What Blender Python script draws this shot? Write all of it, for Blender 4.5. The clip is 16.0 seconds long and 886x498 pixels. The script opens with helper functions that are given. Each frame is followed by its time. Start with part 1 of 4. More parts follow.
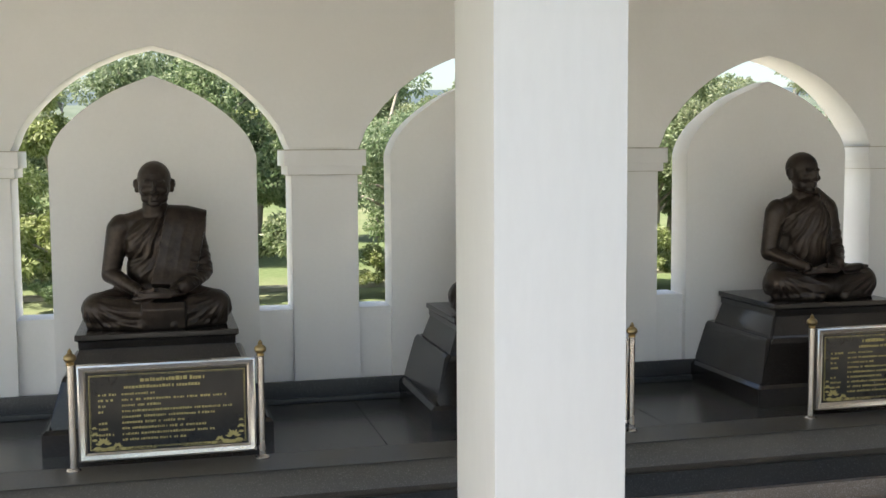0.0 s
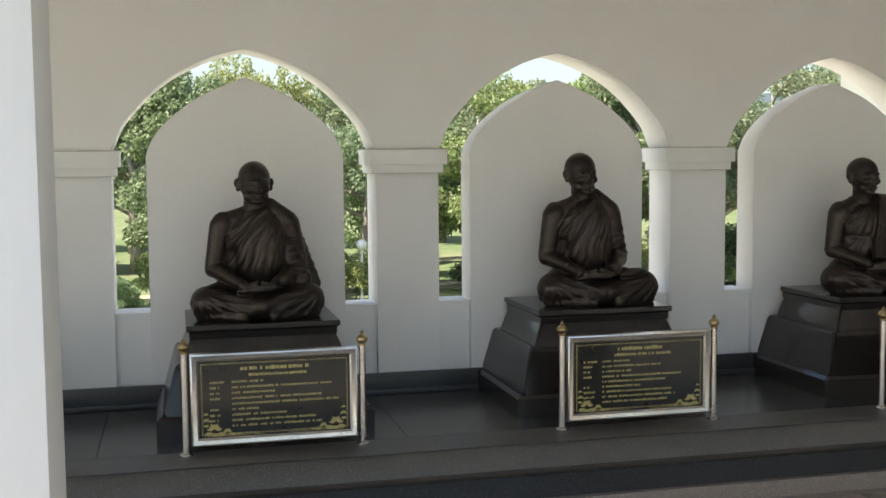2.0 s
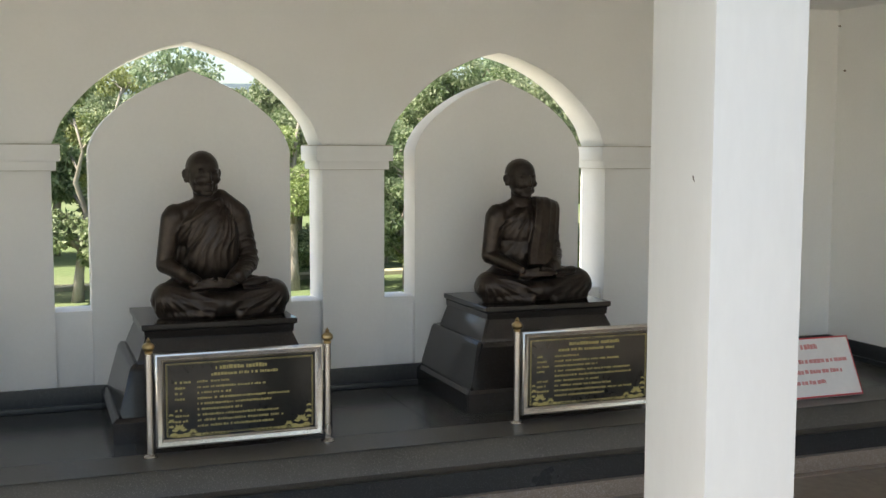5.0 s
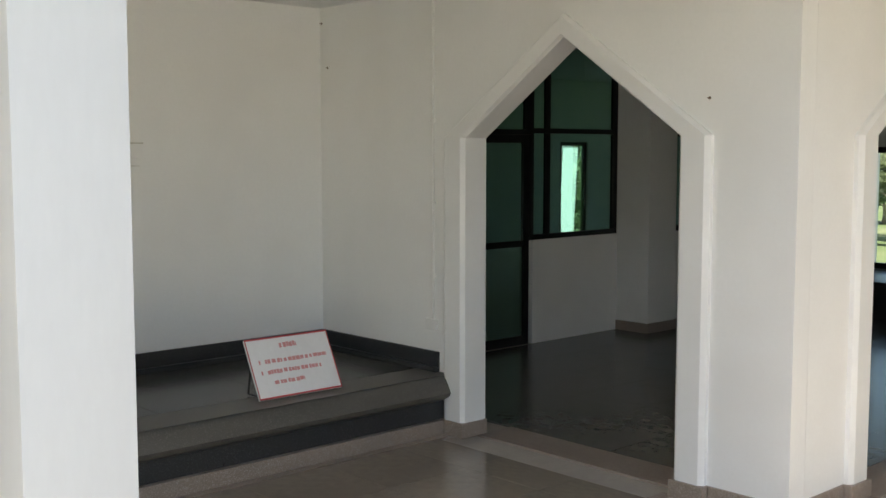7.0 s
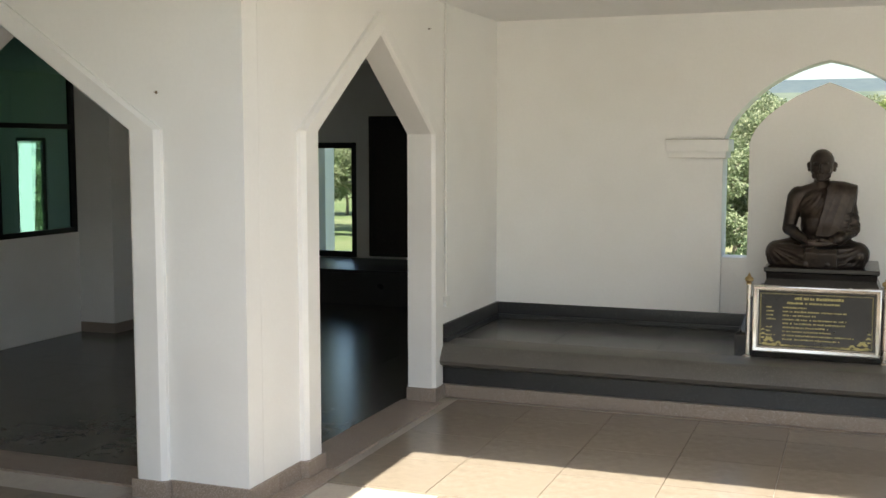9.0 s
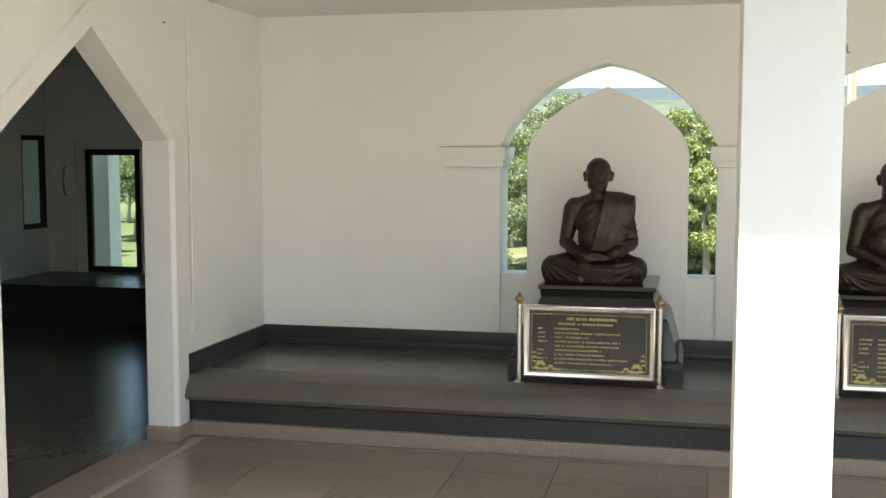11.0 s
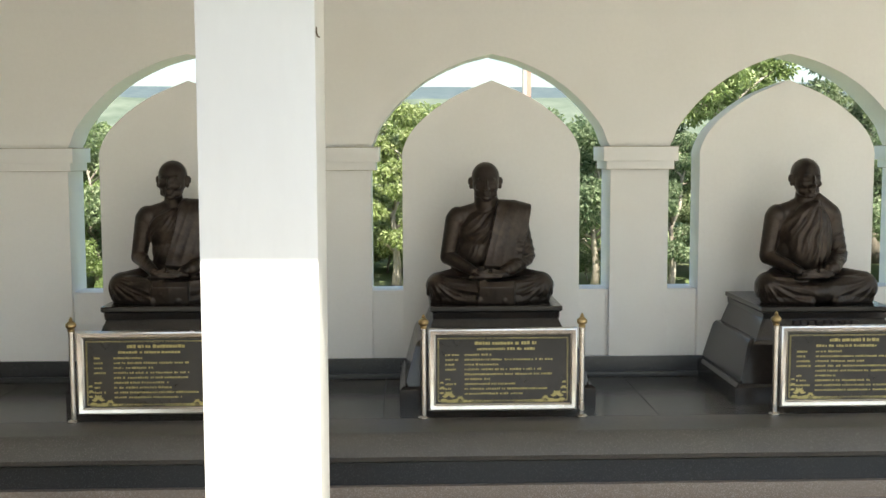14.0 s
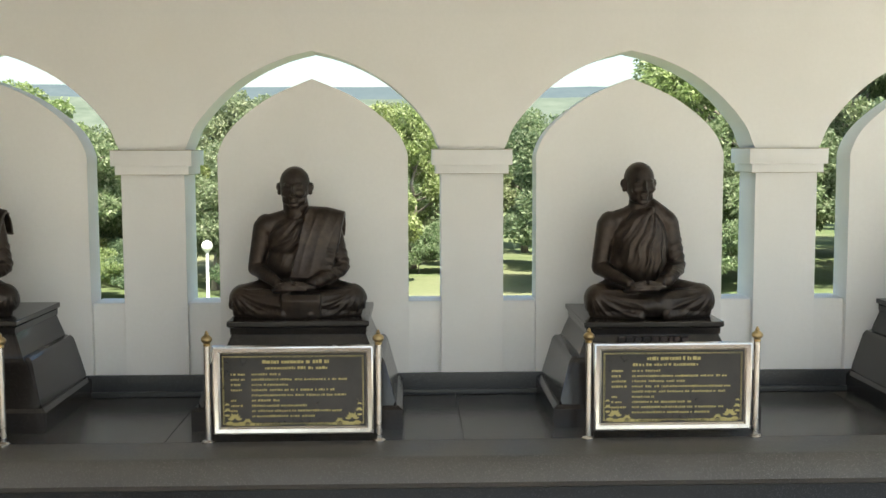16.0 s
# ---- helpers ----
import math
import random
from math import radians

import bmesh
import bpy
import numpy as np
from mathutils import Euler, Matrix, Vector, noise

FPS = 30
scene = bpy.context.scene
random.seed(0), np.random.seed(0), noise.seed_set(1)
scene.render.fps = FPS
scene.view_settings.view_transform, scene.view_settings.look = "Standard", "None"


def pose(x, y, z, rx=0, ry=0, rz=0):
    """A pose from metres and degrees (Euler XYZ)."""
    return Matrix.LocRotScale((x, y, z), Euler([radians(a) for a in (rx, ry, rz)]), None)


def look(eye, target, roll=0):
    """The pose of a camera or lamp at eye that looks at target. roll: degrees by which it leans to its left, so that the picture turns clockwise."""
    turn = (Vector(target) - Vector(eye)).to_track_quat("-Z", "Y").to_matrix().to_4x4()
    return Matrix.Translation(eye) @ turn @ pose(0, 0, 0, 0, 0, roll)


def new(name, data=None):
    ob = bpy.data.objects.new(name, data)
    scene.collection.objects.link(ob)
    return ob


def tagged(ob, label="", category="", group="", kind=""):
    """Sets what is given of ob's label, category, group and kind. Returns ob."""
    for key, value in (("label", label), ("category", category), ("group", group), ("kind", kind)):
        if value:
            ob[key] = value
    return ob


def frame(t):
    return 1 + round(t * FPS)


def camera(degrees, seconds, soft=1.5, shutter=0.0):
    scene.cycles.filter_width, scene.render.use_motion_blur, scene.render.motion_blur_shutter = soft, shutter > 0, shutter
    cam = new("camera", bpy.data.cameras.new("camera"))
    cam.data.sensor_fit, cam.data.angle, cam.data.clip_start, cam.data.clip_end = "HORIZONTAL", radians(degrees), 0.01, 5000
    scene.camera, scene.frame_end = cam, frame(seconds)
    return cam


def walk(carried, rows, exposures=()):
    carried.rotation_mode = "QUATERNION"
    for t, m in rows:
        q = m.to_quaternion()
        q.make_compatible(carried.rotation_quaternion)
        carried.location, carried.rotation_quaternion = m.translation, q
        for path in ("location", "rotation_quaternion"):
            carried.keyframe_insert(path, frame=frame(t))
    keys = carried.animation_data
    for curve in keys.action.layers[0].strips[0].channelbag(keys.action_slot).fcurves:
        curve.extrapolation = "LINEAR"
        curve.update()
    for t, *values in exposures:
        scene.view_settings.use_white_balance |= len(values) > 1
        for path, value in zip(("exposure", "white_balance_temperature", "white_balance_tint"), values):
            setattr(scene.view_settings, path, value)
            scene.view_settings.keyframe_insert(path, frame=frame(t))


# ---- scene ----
cam = camera(43.8, 16.0, soft=1.5)
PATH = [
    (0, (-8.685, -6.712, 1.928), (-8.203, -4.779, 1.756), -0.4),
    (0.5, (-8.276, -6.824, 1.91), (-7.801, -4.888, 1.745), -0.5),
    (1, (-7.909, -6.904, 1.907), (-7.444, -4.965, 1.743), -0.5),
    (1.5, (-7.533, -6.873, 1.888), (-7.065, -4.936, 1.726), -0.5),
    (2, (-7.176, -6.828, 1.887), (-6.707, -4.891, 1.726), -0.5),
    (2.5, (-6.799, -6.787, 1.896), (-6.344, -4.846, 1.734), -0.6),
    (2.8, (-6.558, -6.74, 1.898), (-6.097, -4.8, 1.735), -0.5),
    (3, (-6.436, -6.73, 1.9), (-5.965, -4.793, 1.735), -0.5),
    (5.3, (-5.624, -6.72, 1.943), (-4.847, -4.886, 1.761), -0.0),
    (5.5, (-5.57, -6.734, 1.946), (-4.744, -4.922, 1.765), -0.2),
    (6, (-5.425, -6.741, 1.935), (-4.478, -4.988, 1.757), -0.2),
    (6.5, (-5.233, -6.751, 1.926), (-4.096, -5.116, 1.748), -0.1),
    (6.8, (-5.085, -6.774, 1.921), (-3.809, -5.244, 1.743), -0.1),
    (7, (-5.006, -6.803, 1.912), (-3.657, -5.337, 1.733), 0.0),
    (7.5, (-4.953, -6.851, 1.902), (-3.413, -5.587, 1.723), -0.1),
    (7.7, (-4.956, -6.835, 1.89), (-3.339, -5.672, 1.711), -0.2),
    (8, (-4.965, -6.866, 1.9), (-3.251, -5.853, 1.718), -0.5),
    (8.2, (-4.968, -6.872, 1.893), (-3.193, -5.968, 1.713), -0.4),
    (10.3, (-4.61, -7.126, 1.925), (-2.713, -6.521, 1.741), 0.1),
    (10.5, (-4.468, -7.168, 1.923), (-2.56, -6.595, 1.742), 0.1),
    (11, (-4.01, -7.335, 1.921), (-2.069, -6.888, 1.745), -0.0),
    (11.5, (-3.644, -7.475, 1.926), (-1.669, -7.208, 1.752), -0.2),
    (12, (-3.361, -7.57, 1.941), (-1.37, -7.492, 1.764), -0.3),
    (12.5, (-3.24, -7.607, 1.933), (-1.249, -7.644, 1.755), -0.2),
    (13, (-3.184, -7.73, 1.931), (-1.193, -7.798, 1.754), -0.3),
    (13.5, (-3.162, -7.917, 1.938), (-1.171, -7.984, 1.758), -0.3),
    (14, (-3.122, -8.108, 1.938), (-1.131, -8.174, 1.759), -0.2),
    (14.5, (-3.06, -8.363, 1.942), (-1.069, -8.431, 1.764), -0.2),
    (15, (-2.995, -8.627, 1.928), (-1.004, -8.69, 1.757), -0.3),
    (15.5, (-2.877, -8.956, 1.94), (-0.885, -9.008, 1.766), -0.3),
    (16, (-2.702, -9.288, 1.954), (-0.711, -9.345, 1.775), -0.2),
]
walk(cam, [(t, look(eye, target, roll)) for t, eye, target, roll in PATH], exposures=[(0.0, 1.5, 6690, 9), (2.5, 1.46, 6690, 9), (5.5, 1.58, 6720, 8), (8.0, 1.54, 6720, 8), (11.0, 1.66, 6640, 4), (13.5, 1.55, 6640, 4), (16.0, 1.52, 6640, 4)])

# ---- light ----
SUN_WAY = Vector((0.69, 0.143, -1.0)).normalized()
world = bpy.data.worlds.new("world")
scene.world = world
world.use_nodes = True
wn, wl = world.node_tree.nodes, world.node_tree.links
sky = wn.new("ShaderNodeTexSky")
sky.sky_type, sky.sun_disc = "NISHITA", False
sky.sun_elevation = math.asin(-SUN_WAY.z)
sky.sun_rotation = math.atan2(-SUN_WAY.x, -SUN_WAY.y)
sky.air_density, sky.dust_density, sky.ozone_density = 1.0, 2.0, 1.0
wn["Background"].inputs["Strength"].default_value = 0.10
wl.new(sky.outputs[0], wn["Background"].inputs["Color"])
sun_data = bpy.data.lights.new("sun", "SUN")
sun_data.energy, sun_data.angle, sun_data.color = 5.0, radians(0.55), (1.0, 0.94, 0.84)
sun = new("sun", sun_data)
sun.matrix_world = look((0, 0, 30), Vector((0, 0, 30)) + SUN_WAY)


# ---- materials ----
def node_mat(name, rough=0.6, metal=0.0, spec=0.5):
    m = bpy.data.materials.new(name)
    m.use_nodes = True
    b = m.node_tree.nodes["Principled BSDF"]
    b.inputs["Roughness"].default_value, b.inputs["Metallic"].default_value = rough, metal
    b.inputs["Specular IOR Level"].default_value = spec
    return m, m.node_tree.nodes, m.node_tree.links, b


def noise_node(n, l, scale, detail=4.0, rough=0.55, stretch=None):
    co = n.new("ShaderNodeTexCoord")
    t = n.new("ShaderNodeTexNoise")
    t.inputs["Scale"].default_value, t.inputs["Detail"].default_value, t.inputs["Roughness"].default_value = scale, detail, rough
    if stretch:
        mp = n.new("ShaderNodeMapping")
        mp.inputs["Scale"].default_value = stretch
        l.new(co.outputs["Object"], mp.inputs["Vector"])
        l.new(mp.outputs["Vector"], t.inputs["Vector"])
    else:
        l.new(co.outputs["Object"], t.inputs["Vector"])
    return t


def ramp(n, l, src, stops):
    r = n.new("ShaderNodeValToRGB")
    e = r.color_ramp.elements
    while len(e) < len(stops):
        e.new(0.5)
    for el, (p, c) in zip(e, stops):
        el.position, el.color = p, (*c, 1)
    l.new(src, r.inputs["Fac"])
    return r


def mixed(n, l, fac, a, b, kind="MIX"):
    m = n.new("ShaderNodeMix")
    m.data_type, m.blend_type = "RGBA", kind
    for sock, v in ((m.inputs["Factor"], fac), (m.inputs[6], a), (m.inputs[7], b)):
        if isinstance(v, bpy.types.NodeSocket):
            l.new(v, sock)
        elif isinstance(v, tuple):
            sock.default_value = (*v, 1)
        else:
            sock.default_value = v
    return m.outputs[2]


def bumped(n, l, b, height, strength=0.2, dist=0.01):
    bp = n.new("ShaderNodeBump")
    bp.inputs["Strength"].default_value, bp.inputs["Distance"].default_value = strength, dist
    l.new(height, bp.inputs["Height"])
    l.new(bp.outputs["Normal"], b.inputs["Normal"])


def two_scale(name, c1, c2, c3, s_small, s_large, rough=0.6, metal=0.0, bump=0.15, dist=0.004, spec=0.5, rough_var=0.0, vary=0.0, stretch=None):
    """Fine grain between c1 and c2, mixed with broad patches of c3."""
    m, n, l, b = node_mat(name, rough, metal, spec)
    fine = noise_node(n, l, s_small, 5.0, 0.6, stretch)
    broad = noise_node(n, l, s_large, 3.0, 0.6, stretch)
    c = ramp(n, l, fine.outputs["Fac"], [(0.3, c1), (0.7, c2)]).outputs["Color"]
    f = ramp(n, l, broad.outputs["Fac"], [(0.45, (0, 0, 0)), (0.72, (1, 1, 1))]).outputs["Color"]
    c = mixed(n, l, f, c, c3)
    if vary:
        oi = n.new("ShaderNodeObjectInfo")
        v = n.new("ShaderNodeMapRange")
        v.inputs["To Min"].default_value, v.inputs["To Max"].default_value = 1 - vary, 1 + vary
        l.new(oi.outputs["Random"], v.inputs["Value"])
        cc = n.new("ShaderNodeCombineColor")
        for k in range(3):
            l.new(v.outputs["Result"], cc.inputs[k])
        c = mixed(n, l, 1.0, c, cc.outputs["Color"], "MULTIPLY")
    l.new(c, b.inputs["Base Color"])
    if rough_var:
        mr = n.new("ShaderNodeMapRange")
        mr.inputs["To Min"].default_value, mr.inputs["To Max"].default_value = rough - rough_var, rough + rough_var
        l.new(broad.outputs["Fac"], mr.inputs["Value"])
        l.new(mr.outputs["Result"], b.inputs["Roughness"])
    if bump:
        bumped(n, l, b, fine.outputs["Fac"], bump, dist)
    return m


PLASTER = two_scale("white_plaster", (0.835, 0.825, 0.80), (0.86, 0.85, 0.825), (0.805, 0.79, 0.76), 40, 0.9, rough=0.62, bump=0.06, dist=0.003, spec=0.35)
PLASTER_TRIM = two_scale("white_gloss_paint", (0.82, 0.81, 0.785), (0.84, 0.83, 0.81), (0.79, 0.775, 0.745), 30, 1.3, rough=0.42, bump=0.05, dist=0.003)
# the same white toned down, to offset too strong daylight on the columns
COLUMN_WHITE_TONED = two_scale("column_white_toned_down", (0.735, 0.73, 0.705), (0.76, 0.755, 0.73), (0.715, 0.705, 0.675), 30, 1.6, rough=0.5, bump=0.06, dist=0.003, stretch=(1, 1, 0.25))
# brown of the lines that outline the capitals, edge tone and underside shade
EDGE_BROWN = two_scale("brown_edge_line", (0.38, 0.34, 0.27), (0.52, 0.48, 0.41), (0.60, 0.57, 0.51), 30, 4, rough=0.9, bump=0.0)
CEILING_PAINT = two_scale("ceiling_paint", (0.80, 0.795, 0.78), (0.83, 0.825, 0.81), (0.78, 0.77, 0.75), 25, 0.6, rough=0.8, bump=0.05)


def speckled(name, dark, light, fleck, scale=260.0, rough=0.3, share=0.62, vary=0.0, bump=0.02, dust=None):
    """Granite: dark ground, grains and small light flecks, with broad dusty patches."""
    m, n, l, b = node_mat(name, rough)
    grain = noise_node(n, l, scale, 3.0, 0.7)
    broad = noise_node(n, l, 1.7, 4.0, 0.6)
    co = n.new("ShaderNodeTexCoord")
    vo = n.new("ShaderNodeTexVoronoi")
    vo.inputs["Scale"].default_value = scale * 0.6
    l.new(co.outputs["Object"], vo.inputs["Vector"])
    sep = n.new("ShaderNodeSeparateColor")
    l.new(vo.outputs["Color"], sep.inputs["Color"])
    c = ramp(n, l, grain.outputs["Fac"], [(0.35, dark), (0.7, light)]).outputs["Color"]
    fl = ramp(n, l, sep.outputs[0], [(share + 0.25, (0, 0, 0)), (share + 0.3, (1, 1, 1))]).outputs["Color"]
    c = mixed(n, l, fl, c, fleck)
    if dust:
        df = ramp(n, l, broad.outputs["Fac"], [(0.35, (0, 0, 0)), (0.75, (0.7, 0.7, 0.7))]).outputs["Color"]
        c = mixed(n, l, df, c, dust)
    l.new(c, b.inputs["Base Color"])
    mr = n.new("ShaderNodeMapRange")
    mr.inputs["To Min"].default_value, mr.inputs["To Max"].default_value = rough * 0.75, rough * 1.3
    l.new(broad.outputs["Fac"], mr.inputs["Value"])
    l.new(mr.outputs["Result"], b.inputs["Roughness"])
    if bump:
        bumped(n, l, b, grain.outputs["Fac"], bump, 0.002)
    return m


BLACK_GRANITE = speckled("black_granite", (0.019, 0.020, 0.021), (0.038, 0.039, 0.041), (0.08, 0.081, 0.083), scale=420, rough=0.30, dust=(0.036, 0.036, 0.036))
DAIS_TOP = speckled("black_granite_slab", (0.042, 0.041, 0.038), (0.070, 0.068, 0.063), (0.085, 0.083, 0.078), scale=420, rough=0.22, dust=(0.108, 0.102, 0.090))
DAIS_EDGE = speckled("worn_granite_edge", (0.060, 0.056, 0.050), (0.108, 0.101, 0.089), (0.155, 0.147, 0.134), scale=420, rough=0.40, dust=(0.134, 0.121, 0.102))
PINK_GRANITE = speckled("pink_granite", (0.22, 0.17, 0.135), (0.34, 0.27, 0.22), (0.42, 0.36, 0.31), scale=380, rough=0.4, share=0.5, dust=(0.27, 0.22, 0.18))
PEDESTAL_STONE = speckled("pedestal_stone", (0.014, 0.012, 0.011), (0.027, 0.023, 0.021), (0.040, 0.036, 0.034), scale=420, rough=0.17, dust=(0.042, 0.036, 0.032))
TILE = two_scale("floor_tile", (0.235, 0.198, 0.155), (0.295, 0.25, 0.198), (0.26, 0.218, 0.172), 14, 1.2, rough=0.2, bump=0.02, dist=0.002, rough_var=0.06, vary=0.05)
GROUT = two_scale("grout", (0.40, 0.36, 0.30), (0.46, 0.42, 0.36), (0.34, 0.30, 0.26), 60, 2, rough=0.85)
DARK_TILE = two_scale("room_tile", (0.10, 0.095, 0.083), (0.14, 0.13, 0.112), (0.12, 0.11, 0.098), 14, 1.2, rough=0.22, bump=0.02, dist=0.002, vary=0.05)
BRONZE = two_scale("bronze", (0.030, 0.022, 0.018), (0.066, 0.049, 0.038), (0.036, 0.030, 0.026), 26, 3.0, rough=0.36, metal=0.65, bump=0.05, dist=0.002, rough_var=0.1)
STEEL = two_scale("stainless_steel", (0.63, 0.585, 0.53), (0.72, 0.675, 0.62), (0.55, 0.50, 0.44), 60, 6, rough=0.25, metal=0.9, bump=0.02, dist=0.001, rough_var=0.08)
BRASS = two_scale("aged_brass", (0.46, 0.34, 0.16), (0.54, 0.42, 0.23), (0.34, 0.25, 0.12), 70, 9, rough=0.28, metal=0.95, bump=0.03, dist=0.001)
PLAQUE = two_scale("black_plaque", (0.012, 0.012, 0.011), (0.02, 0.02, 0.018), (0.028, 0.027, 0.024), 40, 3, rough=0.14, bump=0.0)
GOLD = two_scale("gold_paint", (0.42, 0.36, 0.13), (0.50, 0.43, 0.18), (0.36, 0.30, 0.11), 60, 6, rough=0.45, metal=0.25, bump=0.0)
NOTICE_WHITE = two_scale("notice_board", (0.80, 0.79, 0.78), (0.84, 0.83, 0.82), (0.76, 0.74, 0.73), 30, 3, rough=0.35, bump=0.0)
NOTICE_RED = two_scale("red_print", (0.50, 0.06, 0.07), (0.56, 0.09, 0.1), (0.44, 0.06, 0.07), 40, 5, rough=0.45, bump=0.0)
NOTICE_FADED = two_scale("faded_red_print", (0.62, 0.26, 0.26), (0.68, 0.32, 0.32), (0.58, 0.22, 0.22), 40, 5, rough=0.45, bump=0.0)
ALUMINIUM = two_scale("dark_aluminium", (0.014, 0.015, 0.015), (0.022, 0.023, 0.023), (0.018, 0.018, 0.018), 50, 4, rough=0.35, metal=0.3, bump=0.0)
PVC = two_scale("conduit_plastic", (0.78, 0.77, 0.74), (0.81, 0.80, 0.77), (0.74, 0.72, 0.69), 30, 4, rough=0.5, bump=0.0)
RUST = two_scale("rusty_screw", (0.14, 0.10, 0.07), (0.22, 0.17, 0.12), (0.1, 0.08, 0.06), 90, 12, rough=0.7, metal=0.4)
# pale tone of the unseen courtyard, raised to throw sunlight into the gallery
BOUNCE_PALE = two_scale("pale_bounce_ground", (0.62, 0.605, 0.565), (0.70, 0.685, 0.64), (0.58, 0.565, 0.52), 20, 0.5, rough=0.85, bump=0.15)
# dark grey for unseen near ground, keeps bounced light off the columns
LOW_BOUNCE_GREY = two_scale("low_bounce_grey", (0.08, 0.078, 0.074), (0.13, 0.126, 0.12), (0.1, 0.097, 0.092), 9, 0.6, rough=0.85, bump=0.3)
BARK = two_scale("bark", (0.17, 0.14, 0.11), (0.32, 0.28, 0.23), (0.40, 0.37, 0.32), 14, 2.5, rough=0.9, bump=0.6, dist=0.03, stretch=(1, 1, 0.25))
LAWN = two_scale("lawn", (0.095, 0.13, 0.055), (0.145, 0.18, 0.085), (0.20, 0.205, 0.12), 3.0, 0.11, rough=0.95, bump=0.4, dist=0.05, spec=0.1)
SAND = two_scale("sandy_path", (0.30, 0.28, 0.19), (0.38, 0.34, 0.24), (0.24, 0.25, 0.14), 5, 0.5, rough=0.95, bump=0.2)
LAMP_POLE = two_scale("white_lamp_pole", (0.74, 0.74, 0.72), (0.8, 0.8, 0.78), (0.66, 0.65, 0.62), 20, 2, rough=0.4)
GLOBE = two_scale("opal_globe", (0.82, 0.82, 0.80), (0.85, 0.85, 0.83), (0.8, 0.79, 0.77), 20, 2, rough=0.2, bump=0.0)
MAST_PAINT = two_scale("mast_white", (0.40, 0.35, 0.33), (0.46, 0.41, 0.385), (0.36, 0.31, 0.29), 8, 1, rough=0.7)
MAST_RED = two_scale("mast_paint", (0.36, 0.19, 0.15), (0.41, 0.23, 0.19), (0.33, 0.17, 0.14), 8, 1, rough=0.6)
CARVED = two_scale("worn_inscription", (0.05, 0.034, 0.028), (0.07, 0.05, 0.042), (0.03, 0.026, 0.023), 60, 8, rough=0.5, bump=0.0)
DARK_BOARD = two_scale("dark_board", (0.02, 0.018, 0.016), (0.035, 0.03, 0.027), (0.028, 0.025, 0.022), 20, 2, rough=0.4)


def leafy(name, c1, c2, c3):
    """Leaves: each leaf takes its own tone; light passes through."""
    m, n, l, b = node_mat(name, 0.5, 0.0, 0.35)
    g = n.new("ShaderNodeNewGeometry")
    c = ramp(n, l, g.outputs["Random Per Island"], [(0.05, c1), (0.5, c2), (0.95, c3)]).outputs["Color"]
    oi = n.new("ShaderNodeObjectInfo")
    h = n.new("ShaderNodeHueSaturation")
    v = n.new("ShaderNodeMapRange")
    v.inputs["To Min"].default_value, v.inputs["To Max"].default_value = 0.475, 0.52
    l.new(oi.outputs["Random"], v.inputs["Value"])
    l.new(v.outputs["Result"], h.inputs["Hue"])
    l.new(c, h.inputs["Color"])
    l.new(h.outputs["Color"], b.inputs["Base Color"])
    tr = n.new("ShaderNodeBsdfTranslucent")
    l.new(h.outputs["Color"], tr.inputs["Color"])
    ms = n.new("ShaderNodeMixShader")
    ms.inputs[0].default_value = 0.5
    l.new(b.outputs[0], ms.inputs[1])
    l.new(tr.outputs[0], ms.inputs[2])
    l.new(ms.outputs[0], n["Material Output"].inputs["Surface"])
    return m


LEAF = leafy("leaves_mid_green", (0.105, 0.16, 0.07), (0.21, 0.275, 0.135), (0.38, 0.43, 0.27))
LEAF_YELLOW = leafy("leaves_yellow_green", (0.13, 0.18, 0.055), (0.27, 0.335, 0.12), (0.45, 0.50, 0.27))
LEAF_DARK = leafy("leaves_dark_green", (0.06, 0.105, 0.05), (0.15, 0.21, 0.11), (0.31, 0.37, 0.23))
LEAF_GREY = leafy("leaves_grey_green", (0.13, 0.18, 0.09), (0.24, 0.30, 0.17), (0.38, 0.42, 0.28))


def glass(name, tint, rough=0.0):
    m, n, l, b = node_mat(name, rough)
    b.inputs["Base Color"].default_value = (*tint, 1)
    b.inputs["Transmission Weight"].default_value = 1.0
    b.inputs["IOR"].default_value = 1.45
    return m


GREEN_GLASS = glass("green_tinted_glass", (0.30, 0.52, 0.44))
FROSTED = glass("frosted_green_film", (0.32, 0.50, 0.42), 0.45)
# tint that holds down the glare of the white slab behind the pane
DIMMING_GLASS = glass("dimming_glass", (0.60, 0.70, 0.66))
CLEAR_GLASS = glass("clear_glass", (0.86, 0.93, 0.9))


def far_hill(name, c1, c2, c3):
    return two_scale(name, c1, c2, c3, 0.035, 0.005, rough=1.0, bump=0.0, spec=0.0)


# distance haze is painted into both hills as blue-grey and greyed green
HILL_FAR = far_hill("ridge_with_haze_tint", (0.075, 0.10, 0.115), (0.10, 0.125, 0.135), (0.085, 0.11, 0.12))
HILL_MID = far_hill("wooded_slope_with_haze_tint", (0.085, 0.11, 0.085), (0.155, 0.18, 0.145), (0.12, 0.145, 0.125))


# ---- mesh helpers ----
def mesh_ob(name, bm, mat, smooth=False, parent=None, label=""):
    me = bpy.data.meshes.new(name)
    bmesh.ops.recalc_face_normals(bm, faces=bm.faces)
    bm.to_mesh(me)
    bm.free()
    me.materials.append(mat)
    if smooth:
        me.shade_smooth()
        me.set_sharp_from_angle(angle=radians(40))
    ob = new(name, me)
    if parent:
        ob.parent = parent
    if label:
        tagged(ob, label)
    return ob


def part(name, bm, mat, parent, label="", smooth=True):
    return mesh_ob(name, bm, mat, smooth, parent, label)


